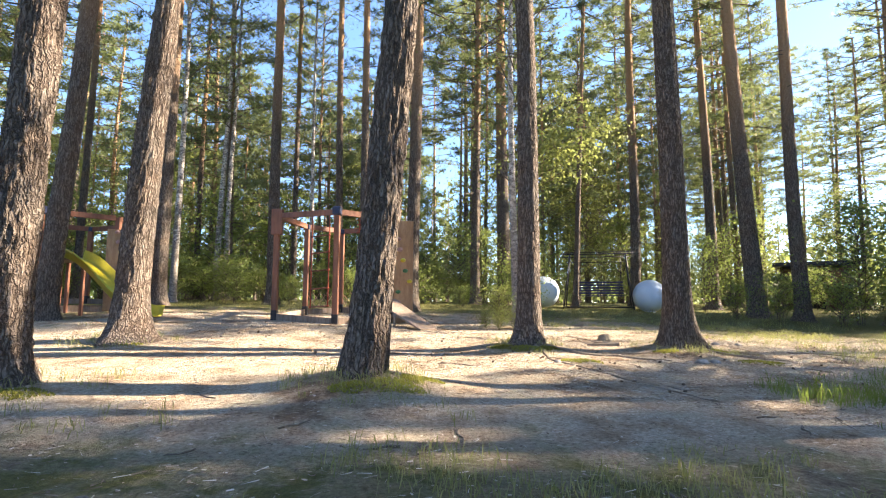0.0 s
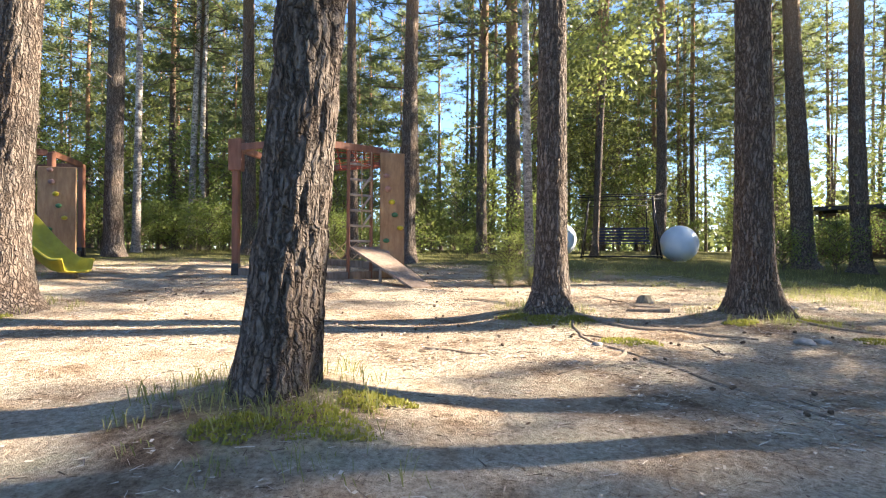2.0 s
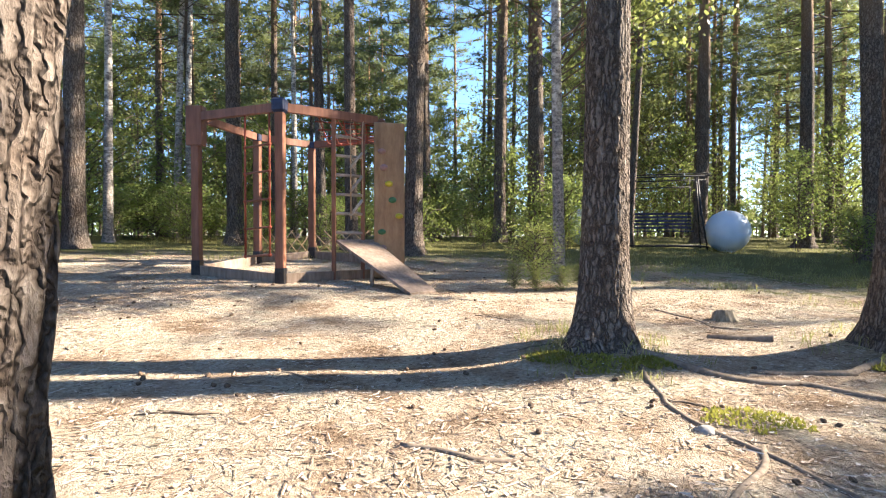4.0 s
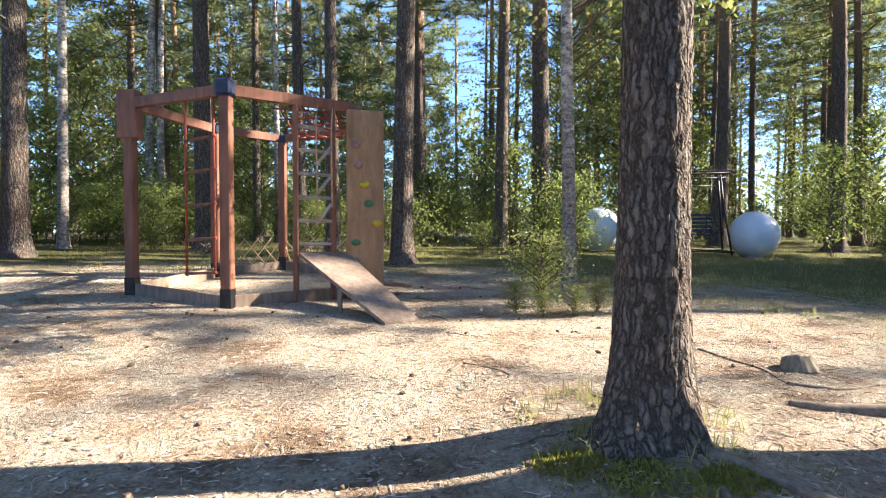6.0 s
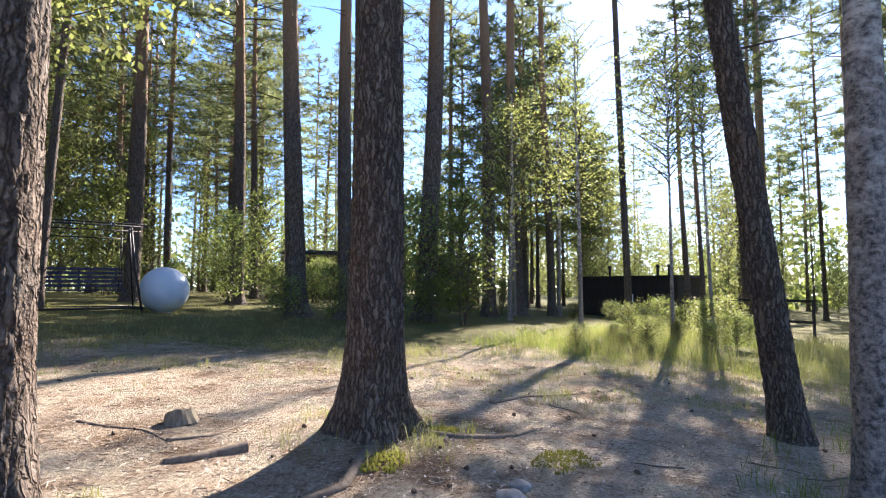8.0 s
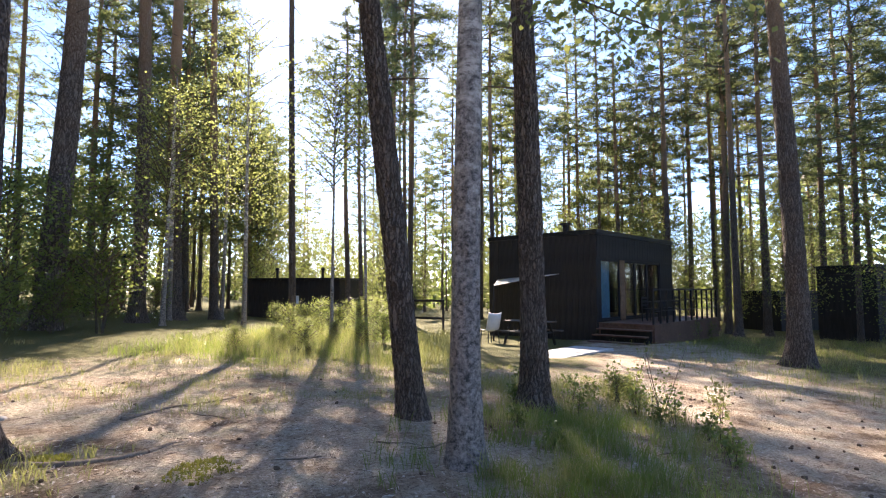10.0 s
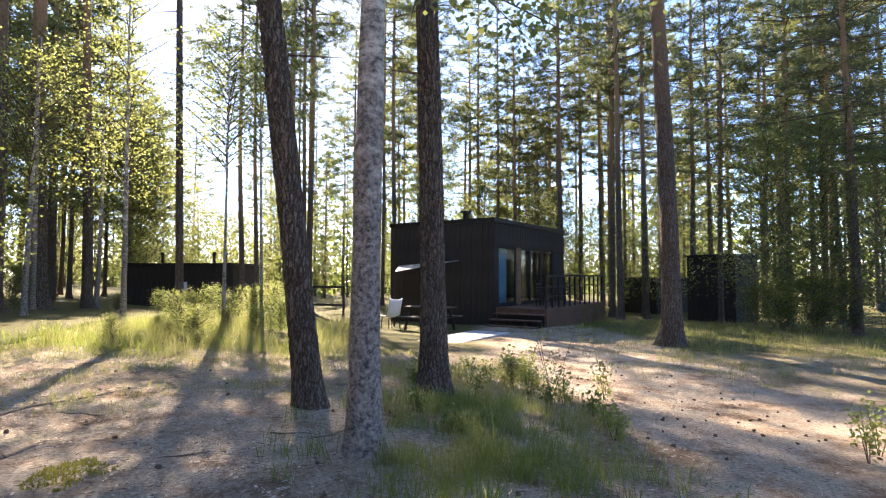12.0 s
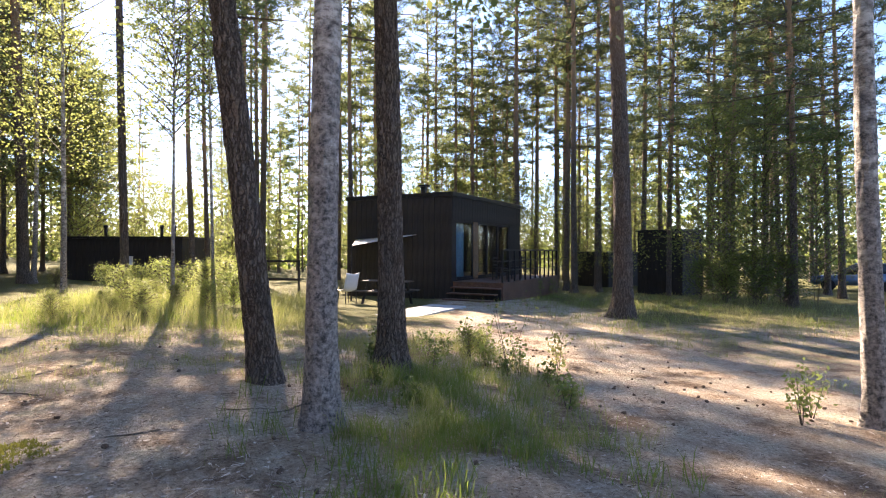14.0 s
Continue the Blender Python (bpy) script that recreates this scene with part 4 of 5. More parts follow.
        for z in (0.40, 0.80, 1.20, 1.60, 1.98):
            p, q = lerp(A, F, 0.12), lerp(A, F, 0.40)
            part("rope_rung", tube_mesh("rope_rung", [(p.x, p.y, ga + z), (q.x, q.y, ga + z - 0.03)], [0.017] * 2, RED_WOOD, 8), None, t)
            for e, dz in ((p, 0), (q, -0.03)):
                bm = bmesh.new()
                bmesh.ops.create_icosphere(bm, subdivisions=1, radius=0.032, matrix=Matrix.Translation((e.x, e.y, ga + z + dz)))
                part("knot", bm, ROPE_RED, t, smooth=True)
        # crossed ropes low between the far posts
        for a_, b_, n in ((loc[3], loc[2], 5), (loc[4], loc[3], 5)):
            for k in range(n):
                for dk in (-1, 1):
                    p, q = lerp(a_, b_, (k + 0.5) / n), lerp(a_, b_, min(max((k + 0.5 + dk * 1.6) / n, 0), 1))
                    rope(t, [(p.x, p.y, gz[3] + 0.12), (q.x, q.y, gz[3] + 0.55)], 0.009, ROPE_TAN)
        # platform and two-piece ramp down towards the path
        r0, r1 = lerp(A, B, 0.52), lerp(A, B, 0.92)
        f0, f1 = Vector((-0.46 - cx, 11.50 - cy, 0)), Vector((-0.14 - cx, 11.82 - cy, 0))
        gf = floor_z(-0.3, 11.6) - base
        m0, m1 = lerp(r0, f0, 0.52), lerp(r1, f1, 0.52)
        for na, (a0, a1, za), (b0, b1, zb) in (("ramp_board", (r0, r1, ga + 0.62), (m0, m1, ga + 0.26)), ("ramp_board", (m0, m1, ga + 0.26), (f0, f1, gf + 0.03))):
            vs = [Vector((a0.x, a0.y, za)), Vector((a1.x, a1.y, za)), Vector((b1.x, b1.y, zb)), Vector((b0.x, b0.y, zb))]
            low = [v - Vector((0, 0, 0.045)) for v in vs]
            part(na, mesh_of(na, vs + low, [(0, 1, 2, 3), (7, 6, 5, 4), (0, 4, 5, 1), (1, 5, 6, 2), (2, 6, 7, 3), (3, 7, 4, 0)], GREY_WOOD), None, t, "worn grey-brown ramp board")
        for p, q in ((r0, m0), (r1, m1)):
            part("ramp_support", bar((q.x, q.y, ga - 0.1), (q.x, q.y, ga + 0.22), 0.05, 0.05), GREY_WOOD, t)
        bx, by, bd = B.x + 0.14, B.y - 0.08, Vector((0.93, 0.30, 0)).normalized()
    else:
        bx, by, bd = B.x + 0.2, B.y - 0.1, Vector((0.93, 0.25, 0)).normalized()
    # climbing board with coloured holds
    g = gz[1]
    c0 = Vector((bx, by, 0))
    wdt = 0.24 if full else 0.36
    board = part("climbing_board", bar((c0.x, c0.y, g), (c0.x, c0.y, top - 0.06 if full else top - 0.32), wdt * 2, 0.05, 0.012, (bd.y, -bd.x, 0)), PLYWOOD, t, "brown plywood board with climbing holds")
    nrm = Vector((bd.y, -bd.x, 0))
    tones = (YELLOW, HOLD_PINK, HOLD_GREEN, YELLOW, HOLD_GREEN, YELLOW, HOLD_PINK, HOLD_PINK)
    rnd = random.Random(8)
    for k in range(8):
        p = c0 + bd * rnd.uniform(-0.15, 0.15) + nrm * 0.04
        bm = bmesh.new()
        bmesh.ops.create_icosphere(bm, subdivisions=2, radius=0.055, matrix=Matrix.Translation((p.x, p.y, g + 0.22 + 0.25 * k)) @ Matrix.Diagonal((1.2, 0.8, 0.75 + 0.3 * rnd.random(), 1)))
        part("climbing_hold", bm, tones[k], board, smooth=True)


hex_frame(-2.59, 13.58, -81.5, 3.34, "red-stained wooden climbing frame with ropes, ladder and ramp", True)
hex_frame(-9.85, 14.2, -75, 3.45, "red-stained wooden climbing frame with climbing board behind a slide", False)


def slide():
    """Yellow plastic slide with raised rims, running out near the ground."""
    a, b = Vector((-8.3, 12.2, 0)), Vector((-5.88, 11.15, 0))
    t = thing("slide", pose(b.x, b.y, floor_z(b.x, b.y)), "yellow plastic slide beside the climbing frame", "slide")
    z0 = floor_z(b.x, b.y)
    d = (b - a).normalized()
    side = Vector((-d.y, d.x, 0))
    prof = [(-0.27, 0.20), (-0.25, 0.21), (-0.21, 0.03), (-0.12, 0.0), (0.12, 0.0), (0.21, 0.03), (0.25, 0.21), (0.27, 0.20)]
    verts, faces, n = [], [], 22
    for i in range(n):
        k = i / (n - 1)
        p = a.lerp(b, k)
        zz = 0.14 + 1.25 * (1 - step(0.05, 0.92, k)) * 0.55 + 1.25 * (1 - min(k / 0.88, 1)) * 0.45
        for s_, h in prof:
            q = p + side * s_
            verts.append((q.x - b.x, q.y - b.y, zz + h))
        for s_, h in prof[::-1]:
            q = p + side * s_ * 1.04
            verts.append((q.x - b.x, q.y - b.y, zz + h - 0.03))
    w = 16
    for i in range(n - 1):
        for j in range(w):
            faces.append((i * w + j, i * w + (j + 1) % w, (i + 1) * w + (j + 1) % w, (i + 1) * w + j))
    faces += [tuple(range(w))[::-1], tuple((n - 1) * w + j for j in range(w))]
    part("chute", mesh_of("chute", verts, faces, YELLOW, smooth=True), None, t)
    part("foot", bar((-0.25, 0.1, -0.1), (-0.25, 0.1, 0.14), 0.3, 0.08), GREY_WOOD, t)
    g = floor_z(a.x, a.y) - z0
    for s_ in (-0.25, 0.25):
        q = a - b + side * s_
        part("leg", bar((q.x, q.y, g - 0.1), (q.x, q.y, 1.42), 0.07, 0.07), RED_WOOD, t)
    q = a - b - d * 0.45
    part("platform", bar((q.x, q.y, 1.33), (q.x, q.y, 1.39), 0.9, 0.8, 0.01), GREY_WOOD, t)
    for s_ in (-0.38, 0.38):
        r = q - d * 0.3 + side * s_
        part("leg", bar((r.x, r.y, g - 0.1), (r.x, r.y, 1.36), 0.07, 0.07), RED_WOOD, t)


slide()


# ---- swing and balls ----
def ball(x, y, r):
    bm = bmesh.new()
    bmesh.ops.create_uvsphere(bm, u_segments=48, v_segments=28, radius=r)
    for v in bm.verts:
        if v.co.z < -r * 0.985:
            v.co.z = -r * 0.985
    t = thing("garden_ball", pose(x, y, floor_z(x, y)), "large pale blue glossy ball lamp on the grass", "ball", "large balls")
    s_ = part("shell", bm, BALL_MAT, t, smooth=True)
    s_.location = (0, 0, r * 0.97)
    bm = bmesh.new()
    bmesh.ops.create_cone(bm, cap_ends=True, segments=32, radius1=r * 0.36, radius2=r * 0.30, depth=0.05)
    f = part("base_ring", bm, WHITE, t)
    f.location = (0, 0, 0.02)


ball(7.68, 20.3, 0.60)
ball(3.85, 20.9, 0.60)


def porch_swing():
    """Black iron garden swing with scroll-work side frames, canopy rails and a slatted dark blue bench."""
    x, y = 5.95, 20.95
    t = thing("garden_swing", pose(x, y, floor_z(x, y), 0, 0, -16), "black iron garden swing with dark blue slatted bench", "swing")

    def iron(name, pts, r=0.02, parent=t):
        return part(name, tube_mesh(name, pts, [r] * len(pts), BLACK_IRON, 8), None, parent)
    for sx in (-1.12, 1.12):
        for sy in (-0.75, 0.75):
            iron("leg", [(sx * 1.12, sy, -0.05), (sx * 1.0, sy * 0.45, 1.1), (sx * 0.92, sy * 0.25, 2.05)], 0.026)
        iron("foot_rail", [(sx * 1.12, -0.95, 0.03), (sx * 1.12, 0.95, 0.03)], 0.026)
        for z in (0.7, 1.3):
            w = 0.75 - 0.27 * z
            iron("side_brace", [(sx * (1.1 - 0.06 * z), -w, z), (sx * (1.1 - 0.06 * z), w, z)], 0.012)
        for k in range(3):
            cz, rr = 0.5 + 0.5 * k, 0.17 - 0.03 * k
            pts = [(sx * 1.02, rr * (1 - a / 11) * math.cos(a), cz + rr * (1 - a / 11) * math.sin(a)) for a in np.linspace(0, 9.5, 22)]
            iron("scroll", pts, 0.009)
    for yy, zz in ((-0.62, 2.02), (-0.3, 2.12), (0.0, 2.15), (0.3, 2.12), (0.62, 2.02)):
        iron("canopy_rail", [(-1.35, yy, zz), (1.35, yy, zz)], 0.016)
    for sx in (-1.3, -0.65, 0, 0.65, 1.3):
        iron("canopy_rib", [(sx, -0.65, 2.0), (sx, -0.3, 2.11), (sx, 0, 2.14), (sx, 0.3, 2.11), (sx, 0.65, 2.0)], 0.013)
    iron("rear_rail", [(-1.02, 0.5, 1.80), (1.02, 0.5, 1.80)], 0.014)
    iron("ground_rail", [(-1.25, 0.9, 0.04), (1.25, 0.9, 0.04)], 0.024)
    iron("ground_rail", [(-1.25, -0.9, 0.04), (1.25, -0.9, 0.04)], 0.024)
    for sx in (-0.85, 0.85):
        for sy in (-0.28, 0.30):
            iron("chain", [(sx, sy, 0.5), (sx, sy * 0.4, 1.3), (sx, 0.02, 2.12)], 0.009)
        iron("armrest", [(sx, -0.28, 0.5), (sx, -0.28, 0.74), (sx, 0.32, 0.76)], 0.016)
    for k in range(5):
        part("seat_slat", bar((-0.95, -0.27 + 0.12 * k, 0.47), (0.95, -0.27 + 0.12 * k, 0.47), 0.09, 0.03), BENCH_BLUE, t)
    for k in range(5):
        part("back_slat", bar((-0.95, 0.33 + 0.03 * k, 0.58 + 0.105 * k), (0.95, 0.33 + 0.03 * k, 0.58 + 0.105 * k), 0.028, 0.07), BENCH_BLUE, t)
    for sx in (-0.8, 0, 0.8):
        part("bench_frame", bar((sx, -0.3, 0.44), (sx, 0.34, 0.44), 0.04, 0.03), BLACK_IRON, t)
        part("bench_frame", bar((sx, 0.35, 0.44), (sx, 0.49, 1.05), 0.04, 0.025), BLACK_IRON, t)


porch_swing()

# ---- cabins ----
def wall_boards(parent, a, b, z0, z1, out, mat, step_w=0.19):
    """Upright boards, each a piece, along a wall from a to b, standing proud of it."""
    a, b, out = Vector((*a, 0)), Vector((*b, 0)), Vector((*out, 0))
    n = max(1, int((b - a).length / step_w))
    d = (b - a) / n
    first = None
    for k in range(n):
        c = a + d * (k + 0.5) + out * 0.012
        m = Matrix.Translation((c.x, c.y, (z0 + z1) / 2)) @ pose(0, 0, 0, 0, 0, math.degrees(math.atan2(d.y, d.x)))
        if first is None:
            bm = bmesh.new()
            bmesh.ops.create_cube(bm, size=1, matrix=Matrix.Diagonal((d.length - 0.014, 0.024, z1 - z0, 1)))
            first = part("board", bm, mat, parent)
            ob = first
        else:
            ob = new("board", first.data)
            ob.parent = parent
        ob.matrix_basis = m


def main_cabin():
    """Black flat-roofed cabin: glazed front with a deck, steps and railing, a white sun sail on its side."""
    C, u, n = Vector((20.35, 1.53, 0)), Vector((0.772, -0.636, 0)), Vector((-0.636, -0.772, 0))
    z0 = -0.25
    ang = math.degrees(math.atan2(u.y, u.x))
    t = thing("cabin", Matrix.Translation(C) @ pose(0, 0, 0, 0, 0, ang), "black wooden flat-roofed cabin with glazed front and deck", "cabin")
    # in the cabin's own axes: x along the glazed front, y to its back, z up
    L, D, H, F = 7.1, 4.8, 3.78, 0.6

    def blk(name, a, b, mat, label="", parent=t, bevel=0.004):
        bm = bmesh.new()
        c = [(p + q) / 2 for p, q in zip(a, b)]
        s_ = [abs(q - p) for p, q in zip(a, b)]
        r = bmesh.ops.create_cube(bm, size=1, matrix=Matrix.Translation(c) @ Matrix.Diagonal((*s_, 1)))
        bmesh.ops.bevel(bm, geom=list(bm.edges), offset=bevel, segments=1, affect="EDGES")
        return part(name, bm, mat, parent, label)
    side = blk("side_wall", (0.0, 0.0, z0), (0.15, D, H - 0.1), CABIN_BLACK)
    wall_boards(side, (-0.0, D), (-0.0, 0.0), z0 + 0.1, H - 0.12, (-1, 0), CABIN_BLACK, 0.24)
    blk("side_wall", (L - 0.15, 0.0, z0), (L, D, H - 0.1), CABIN_BLACK)
    blk("back_wall", (0.15, D - 0.15, z0), (L - 0.15, D, H - 0.1), CABIN_BLACK)
    blk("floor_slab", (0.15, 0.02, F - 0.25), (L - 0.15, D - 0.15, F), INTERIOR)
    roof = blk("roof", (-0.05, -0.06, H - 0.1), (L + 0.05, D + 0.05, H + 0.06), METAL, "dark flat roof with thin edge")
    blk("flue", (1.8, 2.2, H + 0.06), (2.0, 2.4, H + 0.55), METAL, parent=roof)
    blk("flue_cap", (1.72, 2.12, H + 0.55), (2.08, 2.48, H + 0.62), METAL, parent=roof)
    # glazed front: fascia, piers, sill, frames and panes
    front = blk("front_fascia", (0.15, 0.0, 2.80), (L - 0.15, 0.15, H - 0.1), CABIN_BLACK)
    wall_boards(front, (0.0, 0.0), (L, 0.0), 2.82, H - 0.12, (0, -1), CABIN_BLACK, 0.24)
    for x0, x1 in ((0.15, 0.34), (1.9, 2.3), (5.75, L - 0.15)):
        blk("front_pier", (x0, 0.0, z0), (x1, 0.15, 2.80), CABIN_BLACK if x0 != 1.9 else INTERIOR)
    blk("front_plinth", (0.34, 0.0, z0), (5.75, 0.15, F), CABIN_BLACK)
    for x0, x1 in ((0.34, 1.9), (2.3, 3.3), (3.3, 4.45), (4.45, 5.75)):
        w = blk("window", (x0, 0.03, F), (x0 + 0.06, 0.11, 2.80), BLACK_IRON)
        blk("frame", (x1 - 0.06, 0.03, F), (x1, 0.11, 2.80), BLACK_IRON, parent=w)
        blk("frame", (x0 + 0.06, 0.03, F), (x1 - 0.06, 0.11, F + 0.07), BLACK_IRON, parent=w)
        blk("frame", (x0 + 0.06, 0.03, 2.73), (x1 - 0.06, 0.11, 2.80), BLACK_IRON, parent=w)
        g = blk("pane", (x0 + 0.06, 0.06, F + 0.07), (x1 - 0.06, 0.075, 2.73), GLASS, parent=w, bevel=0.001)
        g.visible_shadow = False
    # curtain in folds behind the first pane
    vs, fs = [], []
    for i in range(60):
        x = 0.4 + 1.1 * i / 59
        y = 0.26 + 0.035 * math.sin(i * 0.9)
        vs += [(x, y, F + 0.05), (x, y, 2.74), (x, y + 0.012, F + 0.05), (x, y + 0.012, 2.74)]
    for i in range(59):
        k = 4 * i
        fs += [(k, k + 4, k + 5, k + 1), (k + 2, k + 3, k + 7, k + 6)]
    part("curtain", mesh_of("curtain", vs, fs, CURTAIN, smooth=True), None, t, "pale blue hanging curtain")
    # deck with boards, steps and railing
    deck = blk("deck", (0.05, -2.0, z0), (6.7, -0.02, F - 0.10), DECK, "red-brown board deck")
    for k in range(14):
        blk("deck_board", (0.0, -2.02 + 0.143 * k, F - 0.098), (6.75, -1.89 + 0.143 * k, F - 0.06), DECK, parent=deck, bevel=0.003)
    for k, z in enumerate((0.36, 0.17, -0.02)):
        blk("step", (-0.32 * (k + 1), -1.95, z - 0.04), (-0.32 * k + 0.02, -0.1, z), DECK, parent=deck)
        blk("riser", (-0.32 * k - 0.02, -1.93, z0 - 0.1), (-0.32 * k + 0.01, -0.12, z - 0.04), CABIN_BLACK, parent=deck)
    rail = blk("railing", (0.05, -2.0, F + 1.06), (6.7, -1.9, F + 1.12), BLACK_IRON, "black deck railing")
    for k in range(12):
        x = 0.06 + 6.55 * k / 11
        blk("rail_post", (x, -1.98, F - 0.06), (x + 0.055, -1.92, F + 1.06), BLACK_IRON, parent=rail)
    for z in (0.35, 0.7):
        blk("mid_rail", (0.1, -1.965, F + z), (6.65, -1.935, F + z + 0.03), BLACK_IRON, parent=rail)
    blk("railing", (6.65, -1.9, F + 1.06), (6.7, -0.05, F + 1.12), BLACK_IRON)
    # cloth sail on the side wall
    vs = [(-0.05, 4.35, 2.10), (-2.7, 2.5, 1.84), (-0.05, 1.5, 2.28)]
    lo = [(x, y, z - 0.012) for x, y, z in vs]
    part("sun_sail", mesh_of("sun_sail", vs + lo, [(0, 1, 2), (5, 4, 3), (0, 3, 4, 1), (1, 4, 5, 2), (2, 5, 3, 0)], CANOPY), None, t, "white cloth sun sail stretched from the wall")
    part("sail_pole", bar((-2.72, 2.5, -0.4), (-2.72, 2.5, 1.88), 0.05, 0.05), BLACK_IRON, t)


main_cabin()


def hut(name, cx, cy, turn, w, d, h, label, flues, window=None, base=-0.3):
    """A small black flat-roofed hut with upright boards, flues and, where it has one, a small window."""
    t = thing(name, pose(cx, cy, floor_z(cx, cy), 0, 0, turn), label, "hut")

    def blk(nm, a, b, mat, parent=t):
        bm = bmesh.new()
        bmesh.ops.create_cube(bm, size=1, matrix=Matrix.Translation([(p + q) / 2 for p, q in zip(a, b)]) @ Matrix.Diagonal((*[abs(q - p) for p, q in zip(a, b)], 1)))
        return part(nm, bm, mat, parent)
    f0 = blk("wall", (-w / 2, -d / 2, base), (w / 2, -d / 2 + 0.12, h), CABIN_BLACK)
    wall_boards(f0, (-w / 2, -d / 2), (w / 2, -d / 2), base + 0.2, h - 0.05, (0, -1), CABIN_BLACK, 0.28)
    blk("wall", (-w / 2, d / 2 - 0.12, base), (w / 2, d / 2, h), CABIN_BLACK)
    blk("wall", (-w / 2, -d / 2 + 0.12, base), (-w / 2 + 0.12, d / 2 - 0.12, h), CABIN_BLACK)
    blk("wall", (w / 2 - 0.12, -d / 2 + 0.12, base), (w / 2, d / 2 - 0.12, h), CABIN_BLACK)
    roof = blk("roof", (-w / 2 - 0.06, -d / 2 - 0.06, h), (w / 2 + 0.06, d / 2 + 0.06, h + 0.1), METAL)
    for fx in flues:
        part("flue", tube_mesh("flue", [(fx, 0, h + 0.1), (fx, 0, h + 0.55)], [0.07, 0.07], METAL, 12), None, roof)
        part("flue_cap", tube_mesh("flue_cap", [(fx, 0, h + 0.55), (fx, 0, h + 0.68)], [0.11, 0.09], METAL, 12), None, roof)
    if window:
        x0, x1, za, zb = window
        wn_ = blk("window", (x0 - 0.06, -d / 2 - 0.07, za - 0.06), (x1 + 0.06, -d / 2 - 0.027, zb + 0.06), BLACK_IRON)
        blk("pane", (x0, -d / 2 - 0.085, za), (x1, -d / 2 - 0.075, zb), GLASS if window[3] > 1.5 else WHITE, wn_)
    return t


hut("hut", 29.4, 14.9, -101, 5.4, 3.0, 2.1, "low black wooden hut with three flues", (-1.7, 1.0, 1.6), (0.1, 0.5, 0.9, 1.3))
hut("hut", 25.5, -10.8, -65, 1.9, 2.4, 3.1, "tall narrow black hut beside the trees", (), (-0.55, 0.4, 2.2, 2.6))
hut("hut", 33.0, -11.7, -68, 3.6, 2.4, 2.05, "low black hut beyond the lawn", (), None)


def log_hut(x, y, turn, w, d, h):
    """A brown timber hut with a pale porch, half hidden among the trunks."""
    t = thing("timber_hut", pose(x, y, floor_z(x, y), 0, 0, turn), "brown timber hut with pale door frame among trunks", "hut")

    def blk(nm, a, b, mat, lab=""):
        bm = bmesh.new()
        bmesh.ops.create_cube(bm, size=1, matrix=Matrix.Translation([(p + q) / 2 for p, q in zip(a, b)]) @ Matrix.Diagonal((*[abs(q - p) for p, q in zip(a, b)], 1)))
        bmesh.ops.bevel(bm, geom=list(bm.edges), offset=0.01, segments=1, affect="EDGES")
        return part(nm, bm, mat, t, lab)
    for k in range(int(h / 0.2)):
        blk("log", (-w / 2, -d / 2, 0.2 * k - 0.2), (-0.5, -d / 2 + 0.17, 0.2 * k - 0.01), DECK)
        blk("log", (0.5, -d / 2, 0.2 * k - 0.2), (w / 2, -d / 2 + 0.17, 0.2 * k - 0.01), DECK)
    blk("lintel", (-0.5, -d / 2, 2.02), (0.5, -d / 2 + 0.17, h - 0.2), DECK)
    blk("door", (-0.36, -d / 2 + 0.06, -0.1), (0.36, -d / 2 + 0.12, 1.95), CABIN_BLACK)
    for sx in (-0.46, 0.38):
        blk("door_frame", (sx, -d / 2 - 0.03, -0.1), (sx + 0.08, -d / 2 + 0.1, 2.0), INTERIOR, "pale door frame")
    blk("wall", (-w / 2, -d / 2 + 0.17, -0.2), (-w / 2 + 0.16, d / 2, h - 0.2), DECK)
    blk("wall", (w / 2 - 0.16, -d / 2 + 0.17, -0.2), (w / 2, d / 2, h - 0.2), DECK)
    blk("wall", (-w / 2 + 0.16, d / 2 - 0.16, -0.2), (w / 2 - 0.16, d / 2, h - 0.2), DECK)
    blk("roof", (-w / 2 - 0.3, -d / 2 - 0.5, h - 0.2), (w / 2 + 0.3, d / 2 + 0.3, h), METAL)


log_hut(25.6, 24.6, -48, 3.4, 3.0, 2.5)
log_hut(19.5, 28.5, -35, 3.0, 2.6, 2.3)


# ---- slab, table and chair by the cabin ----
def slab_path():
    t = thing("slab_path", pose(15.6, 3.35, floor_z(15.6, 3.35), 0, 0, -38), "pale concrete slabs laid as a path to the cabin", "path", kind="structure")
    first = None
    for i in range(4):
        for j in range(2):
            if first is None:
                first = part("slab", bar((0, 0, -0.12), (0, 0, 0.05), 0.78, 0.58, 0.012), CONCRETE, t)
                ob = first
            else:
                ob = new("slab", first.data)
                ob.parent = t
            ob.location = (-1.25 + 0.8 * i, -0.3 + 0.6 * j, 0)


slab_path()


